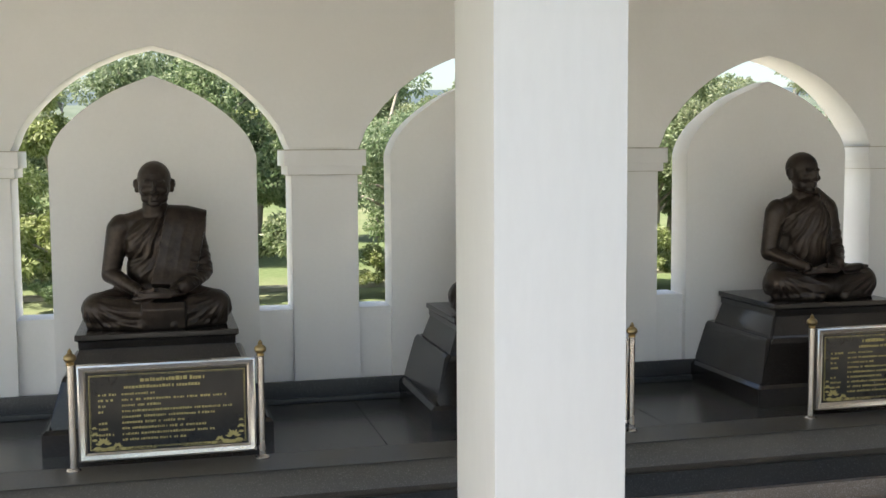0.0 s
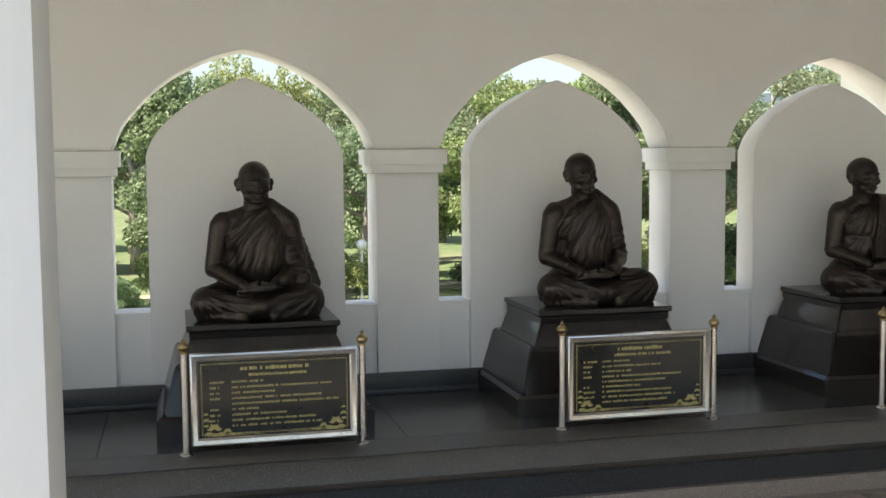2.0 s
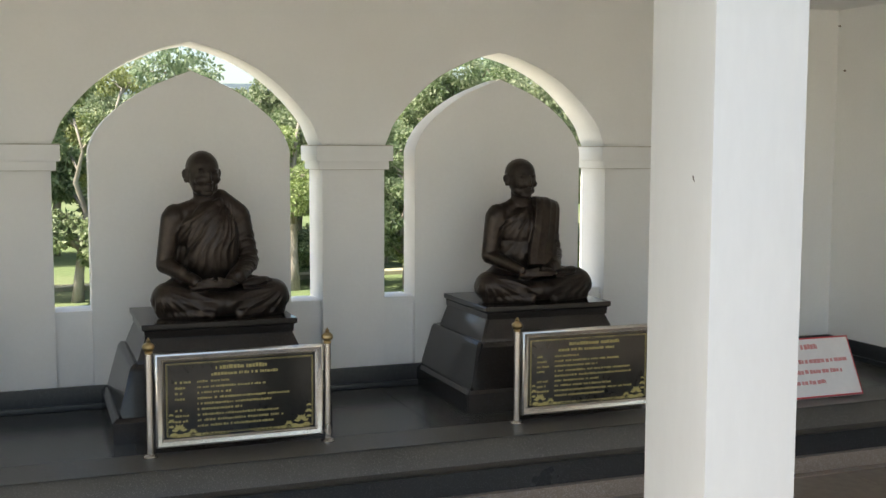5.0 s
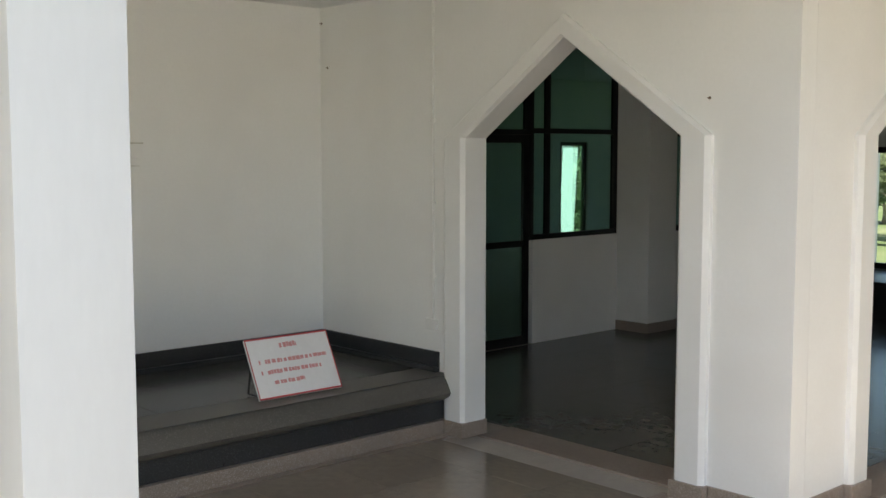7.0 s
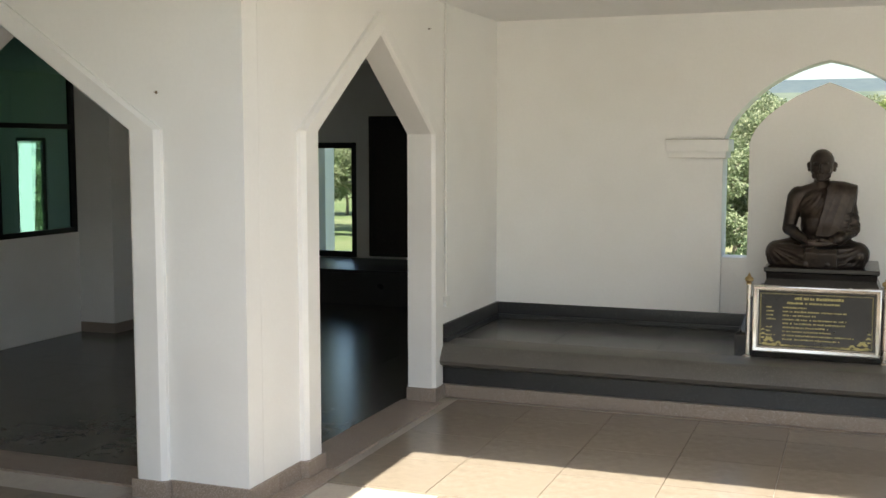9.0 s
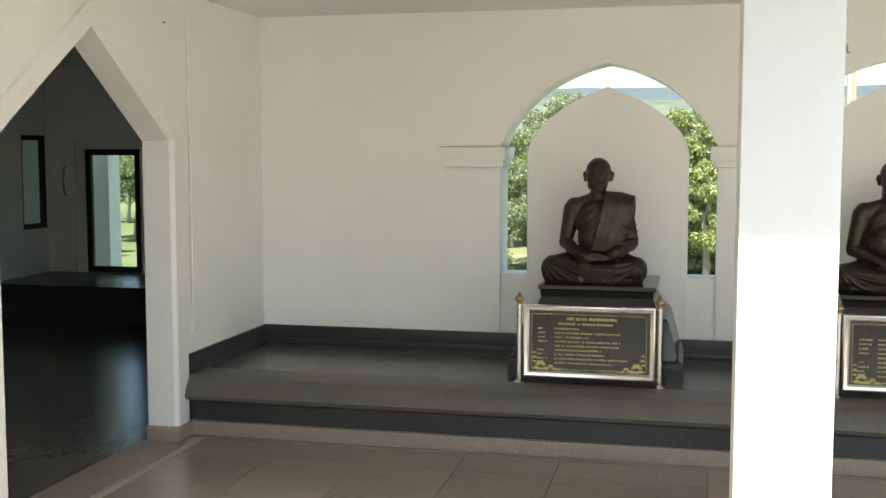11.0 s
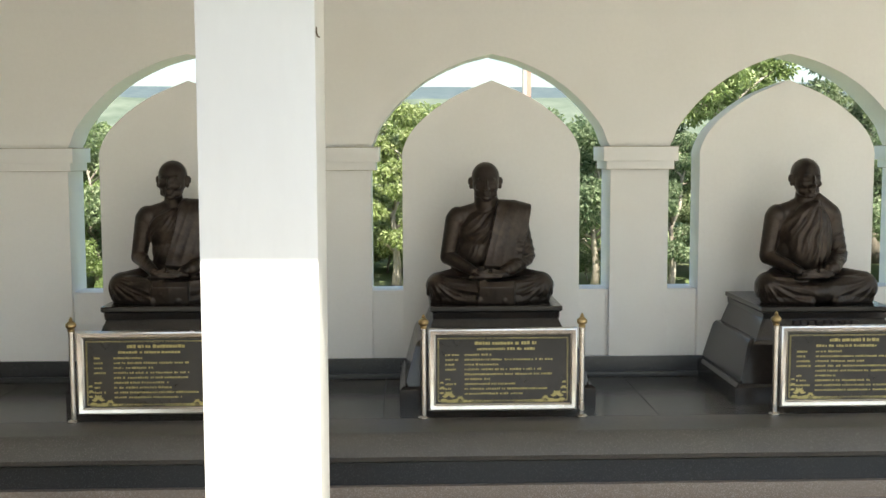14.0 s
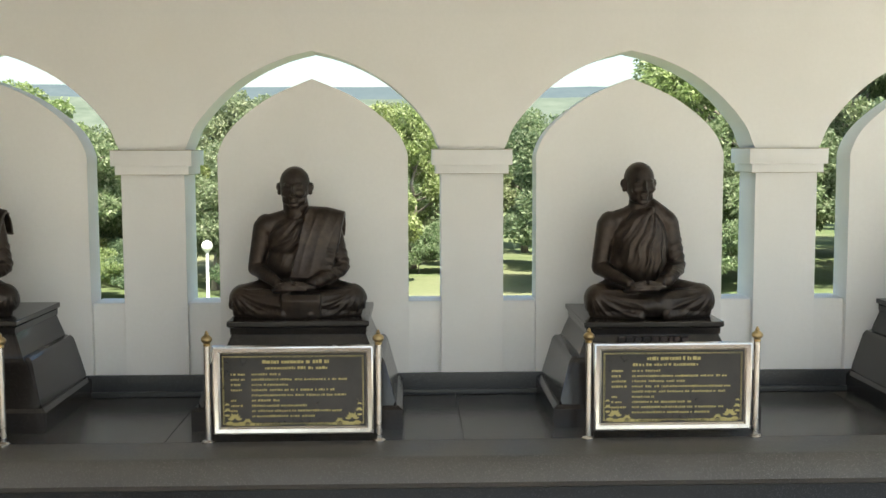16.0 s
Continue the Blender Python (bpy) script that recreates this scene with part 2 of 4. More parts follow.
def group_empty(name, m=None):
    ob = new(name)
    ob.empty_display_size = 0.2
    if m:
        ob.matrix_basis = m
    return ob


def box(bm, lo, hi, bevel=0.0):
    c = [(a + b) / 2 for a, b in zip(lo, hi)]
    s = [abs(b - a) for a, b in zip(lo, hi)]
    r = bmesh.ops.create_cube(bm, size=1.0, matrix=Matrix.LocRotScale(c, None, s))
    if bevel:
        edges = {e for v in r["verts"] for e in v.link_edges}
        bmesh.ops.bevel(bm, geom=list(edges), offset=bevel, segments=2, affect="EDGES", profile=0.7)
    return bm


def boxed(lo, hi, bevel=0.0):
    return box(bmesh.new(), lo, hi, bevel)


def rings(bm, loops, closed_ring=True, cap=True):
    """Skin a run of vertex loops of equal length."""
    vs = [[bm.verts.new(p) for p in lp] for lp in loops]
    k = len(vs[0])
    for a, b in zip(vs, vs[1:]):
        for i in range(k if closed_ring else k - 1):
            j = (i + 1) % k
            bm.faces.new((a[i], a[j], b[j], b[i]))
    if cap:
        bm.faces.new(vs[0][::-1])
        bm.faces.new(vs[-1])
    return bm


def lathe(bm, profile, segs=14, at=(0, 0, 0)):
    """Turn (radius, height) pairs about the upright axis."""
    loops = []
    for r, z in profile:
        loops.append([(at[0] + r * math.cos(2 * math.pi * i / segs), at[1] + r * math.sin(2 * math.pi * i / segs), at[2] + z) for i in range(segs)])
    return rings(bm, loops)


def tube(bm, pts, radii, segs=8):
    """A tapered round tube along points."""
    loops = []
    for i, p in enumerate(pts):
        a, b = Vector(pts[max(i - 1, 0)]), Vector(pts[min(i + 1, len(pts) - 1)])
        d = (b - a).normalized()
        u = d.orthogonal().normalized()
        if i and abs(u.dot(last)) < 0.99:
            u = (last - d * last.dot(d)).normalized()
        last = u
        w = d.cross(u)
        loops.append([Vector(p) + radii[i] * (math.cos(2 * math.pi * k / segs) * u + math.sin(2 * math.pi * k / segs) * w) for k in range(segs)])
    return rings(bm, loops)


def slab_with_holes(outer, holes, depth, lift):
    """A wall from an outline with holes, in (u, z); lift turns (u, depth, z) into a place."""
    bm = bmesh.new()
    edges = []
    for lp in (outer, *holes):
        vs = [bm.verts.new((u, 0, z)) for u, z in lp]
        edges += [bm.edges.new((vs[i], vs[(i + 1) % len(vs)])) for i in range(len(vs))]
    bmesh.ops.triangle_fill(bm, use_beauty=True, use_dissolve=False, edges=edges)
    r = bmesh.ops.extrude_face_region(bm, geom=bm.faces[:])
    for v in r["geom"]:
        if isinstance(v, bmesh.types.BMVert):
            v.co.y = depth
    for v in bm.verts:
        v.co = lift(*v.co)
    return bm


def prism(loop, y0, y1, bevel=0.0):
    """An outline in (x, z) drawn out from y0 to y1."""
    bm = bmesh.new()
    a = [bm.verts.new((x, y0, z)) for x, z in loop]
    b = [bm.verts.new((x, y1, z)) for x, z in loop]
    k = len(loop)
    bm.faces.new(a), bm.faces.new(b[::-1])
    for i in range(k):
        bm.faces.new((a[i], b[i], b[(i + 1) % k], a[(i + 1) % k]))
    if bevel:
        rim = [e for e in bm.edges if (e.verts[0].co.y == y0 and e.verts[1].co.y == y0)]
        bmesh.ops.bevel(bm, geom=rim, offset=bevel, segments=3, affect="EDGES", profile=0.5)
    return bm


def smooth_curve(pts, steps=5):
    """Catmull-Rom through points."""
    out = []
    P = [pts[0], *pts, pts[-1]]
    for i in range(1, len(P) - 2):
        for s in range(steps):
            t = s / steps
            p0, p1, p2, p3 = (np.array(q) for q in P[i - 1:i + 3])
            out.append(tuple(0.5 * (2 * p1 + (p2 - p0) * t + (2 * p0 - 5 * p1 + 4 * p2 - p3) * t * t + (3 * p1 - p0 - 3 * p2 + p3) * t ** 3)))
    return out + [tuple(pts[-1])]


# ---- plan ----
DAIS, SKIRT, CEIL, SILL = 0.405, 0.545, 2.97, 1.007
XB, YE = 4.225, -3.964          # the second arcade's wall; the corner room's front
BAYS_A, BAYS_B = (-8.755, -6.75, -4.75, -2.745), (-6.683, -8.675, -10.667, -12.66)
WALL_T = 0.34


def in_a(x):
    return pose(x, 0, 0)


def in_b(y):
    return pose(XB, y, 0, 0, 0, -90)


ARCH = [(0.80, 1.95), (0.775, 2.0), (0.725, 2.11), (0.58, 2.278), (0.41, 2.412), (0.19, 2.518), (0.0, 2.57)]
NICHE = [(0.592, 1.86), (0.588, 1.94), (0.53, 2.06), (0.41, 2.18), (0.235, 2.297), (0.0, 2.396)]


def arch_loop(c, curve, base, half):
    left = [(-u, z) for u, z in smooth_curve(curve)]
    right = [(u, z) for u, z in smooth_curve(curve)][::-1][1:]
    return [(c + u, z) for u, z in [(-half, base), *left, *right, (half, base)]]


def arcade_wall(name, outer, bays, m, label):
    ob = mesh_ob(name, slab_with_holes(outer, [arch_loop(c, ARCH, SKIRT - 0.1, 0.80) for c in bays], WALL_T, lambda u, d, z: Vector((u, d, z))), PLASTER)
    bv = ob.modifiers.new("rounded", "BEVEL")
    bv.width, bv.segments, bv.limit_method, bv.angle_limit = 0.03, 4, "ANGLE", radians(50)
    ob.matrix_basis = m
    return tagged(ob, label, "wall", kind="structure")


arcade_wall("wall_north", [(-14, 0.2), (0.0, 0.2), (0.0, 3.1), (-14, 3.1)], BAYS_A, pose(0, 0, 0),
            "white plastered arcade wall with pointed arch openings")
arcade_wall("wall_east", [(-YE, 0.2), (15.0, 0.2), (15.0, 3.1), (-YE, 3.1)], [-y for y in BAYS_B], pose(XB, 0, 0, 0, 0, -90),
            "white plastered arcade wall with pointed arch openings")


def niche(m, sill):
    """The standing panel in an arch with the low walls at its sides."""
    p = mesh_ob("niche_panel", prism(arch_loop(0, NICHE, SKIRT - 0.1, 0.592), -0.004, 0.22, 0.02), PLASTER, True)
    p.matrix_basis = m
    tagged(p, "white plastered pointed panel standing in an arch", "wall panel", kind="structure")
    for s in (-1, 1):
        w = mesh_ob("parapet", boxed((s * 0.585, 0.045, SKIRT - 0.1), (s * 0.81, 0.29, sill), 0.008), PLASTER, True)
        w.matrix_basis = m
        tagged(w, "low white parapet beside the niche panel", "parapet", kind="structure")


def capital(m, half=0.25):
    """Two flat bands round the top of a pier."""
    bm = bmesh.new()
    box(bm, (-half, -0.045, 1.86), (half, WALL_T + 0.03, 1.957), 0.005)
    box(bm, (-half + 0.022, -0.025, 1.805), (half - 0.022, WALL_T + 0.018, 1.862), 0.006)
    ob = mesh_ob("capital_trim", bm, PLASTER_TRIM, True)
    ob.matrix_basis = m
    # thin brown strip that darkens the capital's upper edge
    part("upper_edge_line", boxed((-half - 0.002, -0.048, 1.9545), (half + 0.002, WALL_T, 1.9605)), EDGE_BROWN, ob, "thin brown line drawn along a capital band", False)
    # thin brown strip painted in as the shade line under the lower band
    part("underside_shade_line", boxed((-half + 0.020, -0.0275, 1.8045), (half - 0.020, WALL_T, 1.8075)), EDGE_BROWN, ob, "thin brown line drawn along a capital band", False)
    tagged(ob, "white stepped capital band on an arcade pier", "trim", kind="structure")


for x in BAYS_A:
    niche(in_a(x), SILL - 0.028)
for y in BAYS_B:
    niche(in_b(y), SILL - 0.012)
for x in (-9.755, -7.752, -5.75, -3.748, -1.745):
    capital(in_a(x))
for y in (-5.68, -7.679, -9.671, -11.664):
    capital(in_b(y))


def dais_profile(length, m, name, bulge=0.0):
    """The long stone dais: riser, rounded nosing, edge strip and inner floor, along u from 0 to length."""
    top = group_empty(name, m)
    prof = [(-1.395, 0.10), (-1.395, 0.235), (-1.435, 0.24), (-1.51, 0.262), (-1.525, 0.29), (-1.507, 0.325), (-1.475, 0.375), (-1.45, 0.398), (-1.43, DAIS), (-1.13, DAIS), (-1.13, 0.10)]
    part("nosing", rings(bmesh.new(), [[(u, y + (bulge if y < -1.44 else 0.0), z) for y, z in prof[2:]] for u in (0, length)]), DAIS_EDGE, top, "worn granite step edge")
    part("riser", boxed((0, -1.395, 0.095), (length, -1.1, 0.24)), BLACK_GRANITE, top, "polished black granite riser", False)
    part("plinth_band", boxed((0, -1.435, 0.0), (length, -1.1, 0.097), 0.004), PINK_GRANITE, top, "pink granite base band")
    part("slab_bed", boxed((0, -1.126, 0.10), (length, 0.0, DAIS - 0.012)), BLACK_GRANITE, top, "", False)
    return top


dais_a = tagged(dais_profile(14.0, pose(-14.0, 0, 0), "dais", 0.035), "long black granite dais with a worn step edge", "dais", kind="structure")
dais_b = tagged(dais_profile(10.95, pose(XB, YE, 0, 0, 0, -90), "dais"), "long black granite dais with a worn step edge", "dais", kind="structure")


def dais_slabs(parent, length):
    """The inner floor of the dais: one row of stone slabs with fine joints."""
    me = bpy.data.meshes.new("stone_slab")
    bm = boxed((-0.398, -0.562, -0.012), (0.398, 0.562, 0.0))
    bm.to_mesh(me)
    bm.free()
    me.materials.append(DAIS_TOP)
    for k in range(int(length / 0.8) + 1):
        a, b = k * 0.8, min((k + 1) * 0.8, length)
        if b - a > 0.02:
            ob = new("stone_slab", me)
            ob.parent = parent
            ob.location, ob.scale = ((a + b) / 2, -0.564, DAIS), ((b - a) / 0.8, 1, 1)


dais_slabs(dais_a, 14.0)
dais_slabs(dais_b, 10.95)


def wall_skirt(lo, hi, m, name="baseboard"):
    bm = bmesh.new()
    box(bm, (lo, -0.022, DAIS), (hi, 0.0, SKIRT - 0.002), 0.004)
    box(bm, (lo, -0.045, DAIS), (hi, 0.0, DAIS + 0.035), 0.008)
    ob = mesh_ob(name, bm, BLACK_GRANITE, True)
    ob.matrix_basis = m
    tagged(ob, "black granite baseboard along the plastered wall", "baseboard", kind="structure")


wall_skirt(-14.0, 0.0, pose(0, 0, 0))
wall_skirt(-YE, 15.0, pose(XB, 0, 0, 0, 0, -90))
wall_skirt(-0.02, 1.33, pose(0, 0, 0, 0, 0, -90))
wall_skirt(-1.36, 0.02, pose(XB, YE, 0))

# ---- the corner room's front walls with their pointed doorways ----
SLOPE = 0.70


def door_loop(c, half, z0, spring=1.99):
    return [(c - half, z0), (c - half, spring), (c, spring + SLOPE * half), (c + half, spring), (c + half, z0)]


def room_wall(name, length, c, half, m):
    ob = mesh_ob(name, slab_with_holes([(0, 0), (c - half + 0.03, 0), *door_loop(c, half - 0.03, 0)[1:4], (c + half - 0.03, 0), (length, 0), (length, 3.1), (0, 3.1)], [], 0.15,
                                       lambda u, d, z: Vector((u, d, z))), PLASTER)
    ob.matrix_basis = m
    return tagged(ob, "white plastered wall with a pointed doorway", "wall", kind="structure")


# u runs to the viewer's right along each wall, depth away from the viewer
D1_C, D1_H, D2_C, D2_H = 2.437, 1.037, 1.685, 1.115
room_wall("wall_doorway_1", -YE, D1_C, D1_H, pose(0, 0, 0, 0, 0, -90))
room_wall("wall_doorway_2", 8.3 - 0.152, D2_C - 0.152, D2_H, pose(0.152, YE, 0))


def door_frame(name, c, half, m):
    """A chamfered band round a pointed doorway."""
    w, proud, deep = 0.20, 0.045, 0.17
    bm = bmesh.new()
    loops = [(half, 0.0), (half, -proud * 0.55), (half - 0.03, -proud), (half - w + 0.025, -proud), (half - w, -proud + 0.025), (half - w, deep), (half, deep)]
    rows = []
    for h, y in loops:
        rows.append([(u, y, z) for u, z in door_loop(c, h, 0.10)])
    vs = [[bm.verts.new(p) for p in r] for r in rows]
    for i in range(len(vs)):
        a, b = vs[i], vs[(i + 1) % len(vs)]
        for k in range(4):
            bm.faces.new((a[k], a[k + 1], b[k + 1], b[k]))
    bm.faces.new([r[0] for r in vs]), bm.faces.new([r[-1] for r in vs][::-1])
    ob = mesh_ob(name, bm, PLASTER_TRIM)
    ob.matrix_basis = m
    tagged(ob, "white chamfered surround of a pointed doorway", "doorway", kind="structure")
    for s in (-1, 1):
        x = c + s * (half - w / 2)
        foot = mesh_ob("door_foot", boxed((x - w / 2 - 0.012, -proud - 0.014, 0.0), (x + w / 2 + 0.012, deep + 0.01, 0.10), 0.006), PINK_GRANITE, True)
        foot.matrix_basis = m
        tagged(foot, "pink granite foot of the doorway surround", "trim", kind="structure")


door_frame("door_1", D1_C, D1_H, pose(0, 0, 0, 0, 0, -90))
door_frame("door_2", D2_C, D2_H, pose(0, YE, 0))


def plain(name, lo, hi, mat, label, cat, bevel=0.0, kind="structure"):
    return tagged(mesh_ob(name, boxed(lo, hi, bevel), mat, bool(bevel)), label, cat, kind=kind)


plain("baseboard", (-0.014, YE - 0.014, 0), (0.3, -3.49, 0.10), PINK_GRANITE, "pink granite skirting round the corner pier", "baseboard", 0.005)
plain("baseboard", (0.302, YE - 0.014, 0), (0.55, YE + 0.1, 0.10), PINK_GRANITE, "pink granite skirting round the corner pier", "baseboard", 0.005)

# ---- floor, ceiling, roof ----
plain("floor", (-14, -4.8, -0.14), (8.4, 4.4, -0.012), GROUT, "tiled gallery floor on a grout bed", "floor")
plain("floor_east", (-0.94, -15, -0.14), (XB, -4.802, -0.012), GROUT, "tiled gallery floor on a grout bed", "floor")
plain("ceiling", (-14, -4.795, CEIL), (-0.757, 0.5, 3.25), CEILING_PAINT, "flat white plaster ceiling of the gallery", "ceiling")
plain("ceiling_east", (-0.755, -15, CEIL), (XB + 0.5, YE + 0.15, 3.252), CEILING_PAINT, "flat white plaster ceiling of the gallery", "ceiling")
plain("ceiling_corner", (-0.754, YE + 0.152, CEIL), (8.5, 4.4, 3.25), CEILING_PAINT, "white ceiling of the corner room", "ceiling")


def border(lo, hi):
    plain("floor_border", (*lo, -0.012), (*hi, 0.002), PINK_GRANITE, "pink granite border strip set in the floor", "floor", 0.0)


border((-14, -1.50), (0.0, -1.435)); border((XB - 1.50, -15), (XB - 1.435, YE - 0.18))
border((0.10, -3.28), (0.42, -1.6)); border((0.77, YE - 0.10), (2.6, YE + 0.22))
border((-0.16, YE - 0.17), (-0.014, -3.2)); border((-0.012, YE - 0.17), (0.76, YE - 0.014))
border((0.55, -7.85), (XB - 1.505, -7.43)); border((-3.88, -3.6), (-3.5, -1.505)); border((-7.88, -3.6), (-7.5, -1.505))

# ---- columns ----


def column(name, x, y, label, hx=0.178, hy=0.178):
    bm = boxed((-hx, -hy, 0.1), (hx, hy, CEIL), 0.012)
    top = group_empty(name, pose(x, y, 0))
    part("shaft", bm, COLUMN_WHITE_TONED, top)
    part("foot", boxed((-hx - 0.016, -hy - 0.016, 0), (hx + 0.016, hy + 0.016, 0.102), 0.006), PINK_GRANITE, top, "pink granite foot")
    return tagged(top, label, "column", "gallery columns")


column("column", -7.685, -3.793, "square white painted gallery column with a chipped edge", 0.186, 0.197)
column("column", -3.875, -4.126, "square white painted gallery column in the shade", 0.148, 0.154)
column("column", 0.365, -7.665, "square white gallery column sunlit on its lower half")


# ---- tiles ----
def tile_mesh(size, name, mat):
    bm = boxed((-size / 2 + 0.002, -size / 2 + 0.002, -0.011), (size / 2 - 0.002, size / 2 - 0.002, 0.0))
    me = bpy.data.meshes.new(name)
    bm.to_mesh(me)
    bm.free()
    me.materials.append(mat)
    return me


def lay(parent, x0, x1, y0, y1, mat, size=0.6, skip=None):
    """Square tiles from the corner (x0, y1) on; those at the far sides are cut."""
    shared = tile_mesh(size, "tile", mat)
    nx, ny = math.ceil((x1 - x0) / size - 1e-6), math.ceil((y1 - y0) / size - 1e-6)
    for i in range(nx):
        for j in range(ny):
            ax, bx = x0 + i * size, min(x0 + (i + 1) * size, x1)
            by, ay = y1 - j * size, max(y1 - (j + 1) * size, y0)
            ob = new("tile", shared)
            ob.parent = parent
            ob.location = ((ax + bx) / 2, (ay + by) / 2, 0)
            ob.scale = ((bx - ax) / size, (by - ay) / size, 1)


# ---- surroundings ----
# courtyard ground out of view, added as a pale reflector
plain("bounce_ground", (-44, -44, -3.3), (-7.5, -11.0, -0.15), BOUNCE_PALE, "unseen pale courtyard ground that bounces sunlight", "paving")
# dark strips added out of view to cut the bounce near the gallery
plain("low_bounce_strip", (-44, -10.998, -3.3), (-0.945, -4.806, -0.16), LOW_BOUNCE_GREY, "unseen dark grey ground strip that limits bounced light", "paving")
plain("low_bounce_strip_east", (-7.498, -44, -3.3), (-0.945, -11.002, -0.16), LOW_BOUNCE_GREY, "unseen dark grey ground strip that limits bounced light", "paving")
plain("bounce_ground_south", (-0.94, -40, -3.3), (4.4, -15.005, -0.15), BOUNCE_PALE, "unseen pale courtyard ground that bounces sunlight", "paving")
plain("building_base", (-14, -4.8, -3.3), (4.56, 0.5, -0.142), PLASTER, "white plastered base wall under the gallery", "wall")
plain("building_base_east", (-0.938, -15, -3.3), (4.56, -4.806, -0.142), PLASTER, "white plastered base wall under the gallery", "wall")
plain("building_base_corner", (4.562, YE, -3.3), (8.6, 4.5, -0.142), PLASTER, "white plastered base wall under the corner room", "wall")


# ---- statues on pedestals, each with its framed plaque ----
def ball(bm, c, r, m=None):
    mm = Matrix.LocRotScale(c, m, (1, 1, 1)) @ Matrix.Diagonal((*r, 1)) if hasattr(r, "__len__") else Matrix.Translation(c) @ Matrix.Scale(r, 4)
    small = (max(r) if hasattr(r, "__len__") else r) < 0.05
    bmesh.ops.create_icosphere(bm, subdivisions=2 if small else 3, radius=1.0, matrix=mm)


def limb(bm, a, b, r0, r1, n=9):
    a, b = Vector(a), Vector(b)
    for i in range(n):
        t = i / (n - 1)
        ball(bm, a.lerp(b, t), r0 + (r1 - r0) * t)


def seated_figure(sash, turn, stout, seed, legs_dx=0.0, legs_w=1.0, head_dx=0.0, neck=0.062, apron=False, cape=False, foot=False, waist=0.178):
    """A cross-legged seated figure with its palms in its lap, facing -y, its seat at z 0."""
    bm = bmesh.new()
    for s in (-1, 1):
        # thigh, shin and the cloth under them
        limb(bm, (s * 0.12, 0.06, 0.11), (legs_dx + s * 0.292 * legs_w, -0.085, 0.096), 0.105, 0.087)
        limb(bm, (legs_dx + s * 0.300 * legs_w, -0.10, 0.090), (legs_dx + s * 0.02, -0.190, 0.072), 0.086, 0.060, 12)
        ball(bm, (legs_dx + s * 0.305 * legs_w, -0.08, 0.090), (0.088, 0.105, 0.092))
        limb(bm, (legs_dx + s * 0.325 * legs_w, -0.11, 0.030), (legs_dx + s * 0.08, -0.215, 0.024), 0.045, 0.034, 12)
        # shoulder, upper arm, forearm
        ball(bm, (s * 0.176 * stout, 0.05, 0.500), (0.068, 0.068, 0.074))
        limb(bm, (s * 0.190 * stout, 0.05, 0.490), (s * 0.236 * stout, 0.045, 0.268), 0.065, 0.050, 12)
        limb(bm, (s * 0.236 * stout, 0.04, 0.262), (s * 0.090, -0.165, 0.188), 0.050, 0.032, 12)
        limb(bm, (0, 0.055, 0.560), (s * 0.160 * stout, 0.055, 0.510), 0.058, 0.060, 8)
        # palms, one on the other, with their fingers and thumbs
        ball(bm, (s * 0.055, -0.205, 0.163 + 0.016 * (s > 0)), (0.075, 0.044, 0.020), Euler((0, s * 0.10, s * 0.20)))
        for f in range(4):
            limb(bm, (s * 0.035, -0.185 - 0.019 * f, 0.166 + 0.018 * (s > 0)), (-s * 0.070, -0.182 - 0.019 * f, 0.164 + 0.018 * (s > 0)), 0.0115, 0.009, 9)
        limb(bm, (s * 0.085, -0.225, 0.186), (s * 0.014, -0.238, 0.208), 0.014, 0.010, 7)
    ball(bm, (legs_dx, -0.06, 0.070), (0.30 * legs_w, 0.175, 0.078))
    ball(bm, (legs_dx * 0.5, 0.06, 0.15), (0.180 * stout, 0.13, 0.15))
    ball(bm, (0, 0.05, 0.28), (waist * stout, 0.118, 0.17))
    ball(bm, (0, 0.045, 0.42), (0.172 * stout, 0.116, 0.160))
    ball(bm, (0, 0.06, 0.565), (0.105, 0.072, 0.050))
    limb(bm, (0, 0.05, 0.55), (head_dx, 0.022, 0.66), neck * 1.1, neck, 7)
    if apron:
        # a fall of cloth between the shins
        rings(bm, [[(legs_dx - 0.08, y + 0.006, z), (legs_dx + 0.03, y - 0.004, z), (legs_dx + 0.145, y + 0.006, z), (legs_dx + 0.145, -0.10, z), (legs_dx - 0.08, -0.10, z)] for y, z in ((-0.238, 0.0), (-0.246, 0.05), (-0.254, 0.105), (-0.235, 0.138))])
    if foot:
        ball(bm, (legs_dx + 0.175, -0.165, 0.176), (0.085, 0.042, 0.026), Euler((0, -0.15, 0.2)))
        for f in range(5):
            ball(bm, (legs_dx + 0.245 - 0.006 * f, -0.20 + 0.014 * f, 0.188), (0.018, 0.009, 0.011))
    rot = Euler((0.06, 0, turn))
    hub = Vector((head_dx, 0.010, 0.725))

    def on_head(p):
        q = Vector(p)
        q.rotate(rot)
        return hub + q

    HEAD = [((0, 0.016, 0.030), (0.089, 0.110, 0.092)), ((0, -0.012, -0.012), (0.084, 0.096, 0.088)), ((0, -0.022, -0.060), (0.071, 0.072, 0.050)),
            ((0, -0.070, -0.091), (0.036, 0.028, 0.022)), ((0, -0.104, -0.004), (0.0105, 0.018, 0.034)), ((0, -0.117, -0.030), (0.0140, 0.014, 0.012)),
            ((0, -0.094, -0.060), (0.027, 0.014, 0.0075)), ((0, -0.092, -0.0725), (0.023, 0.014, 0.0085))]
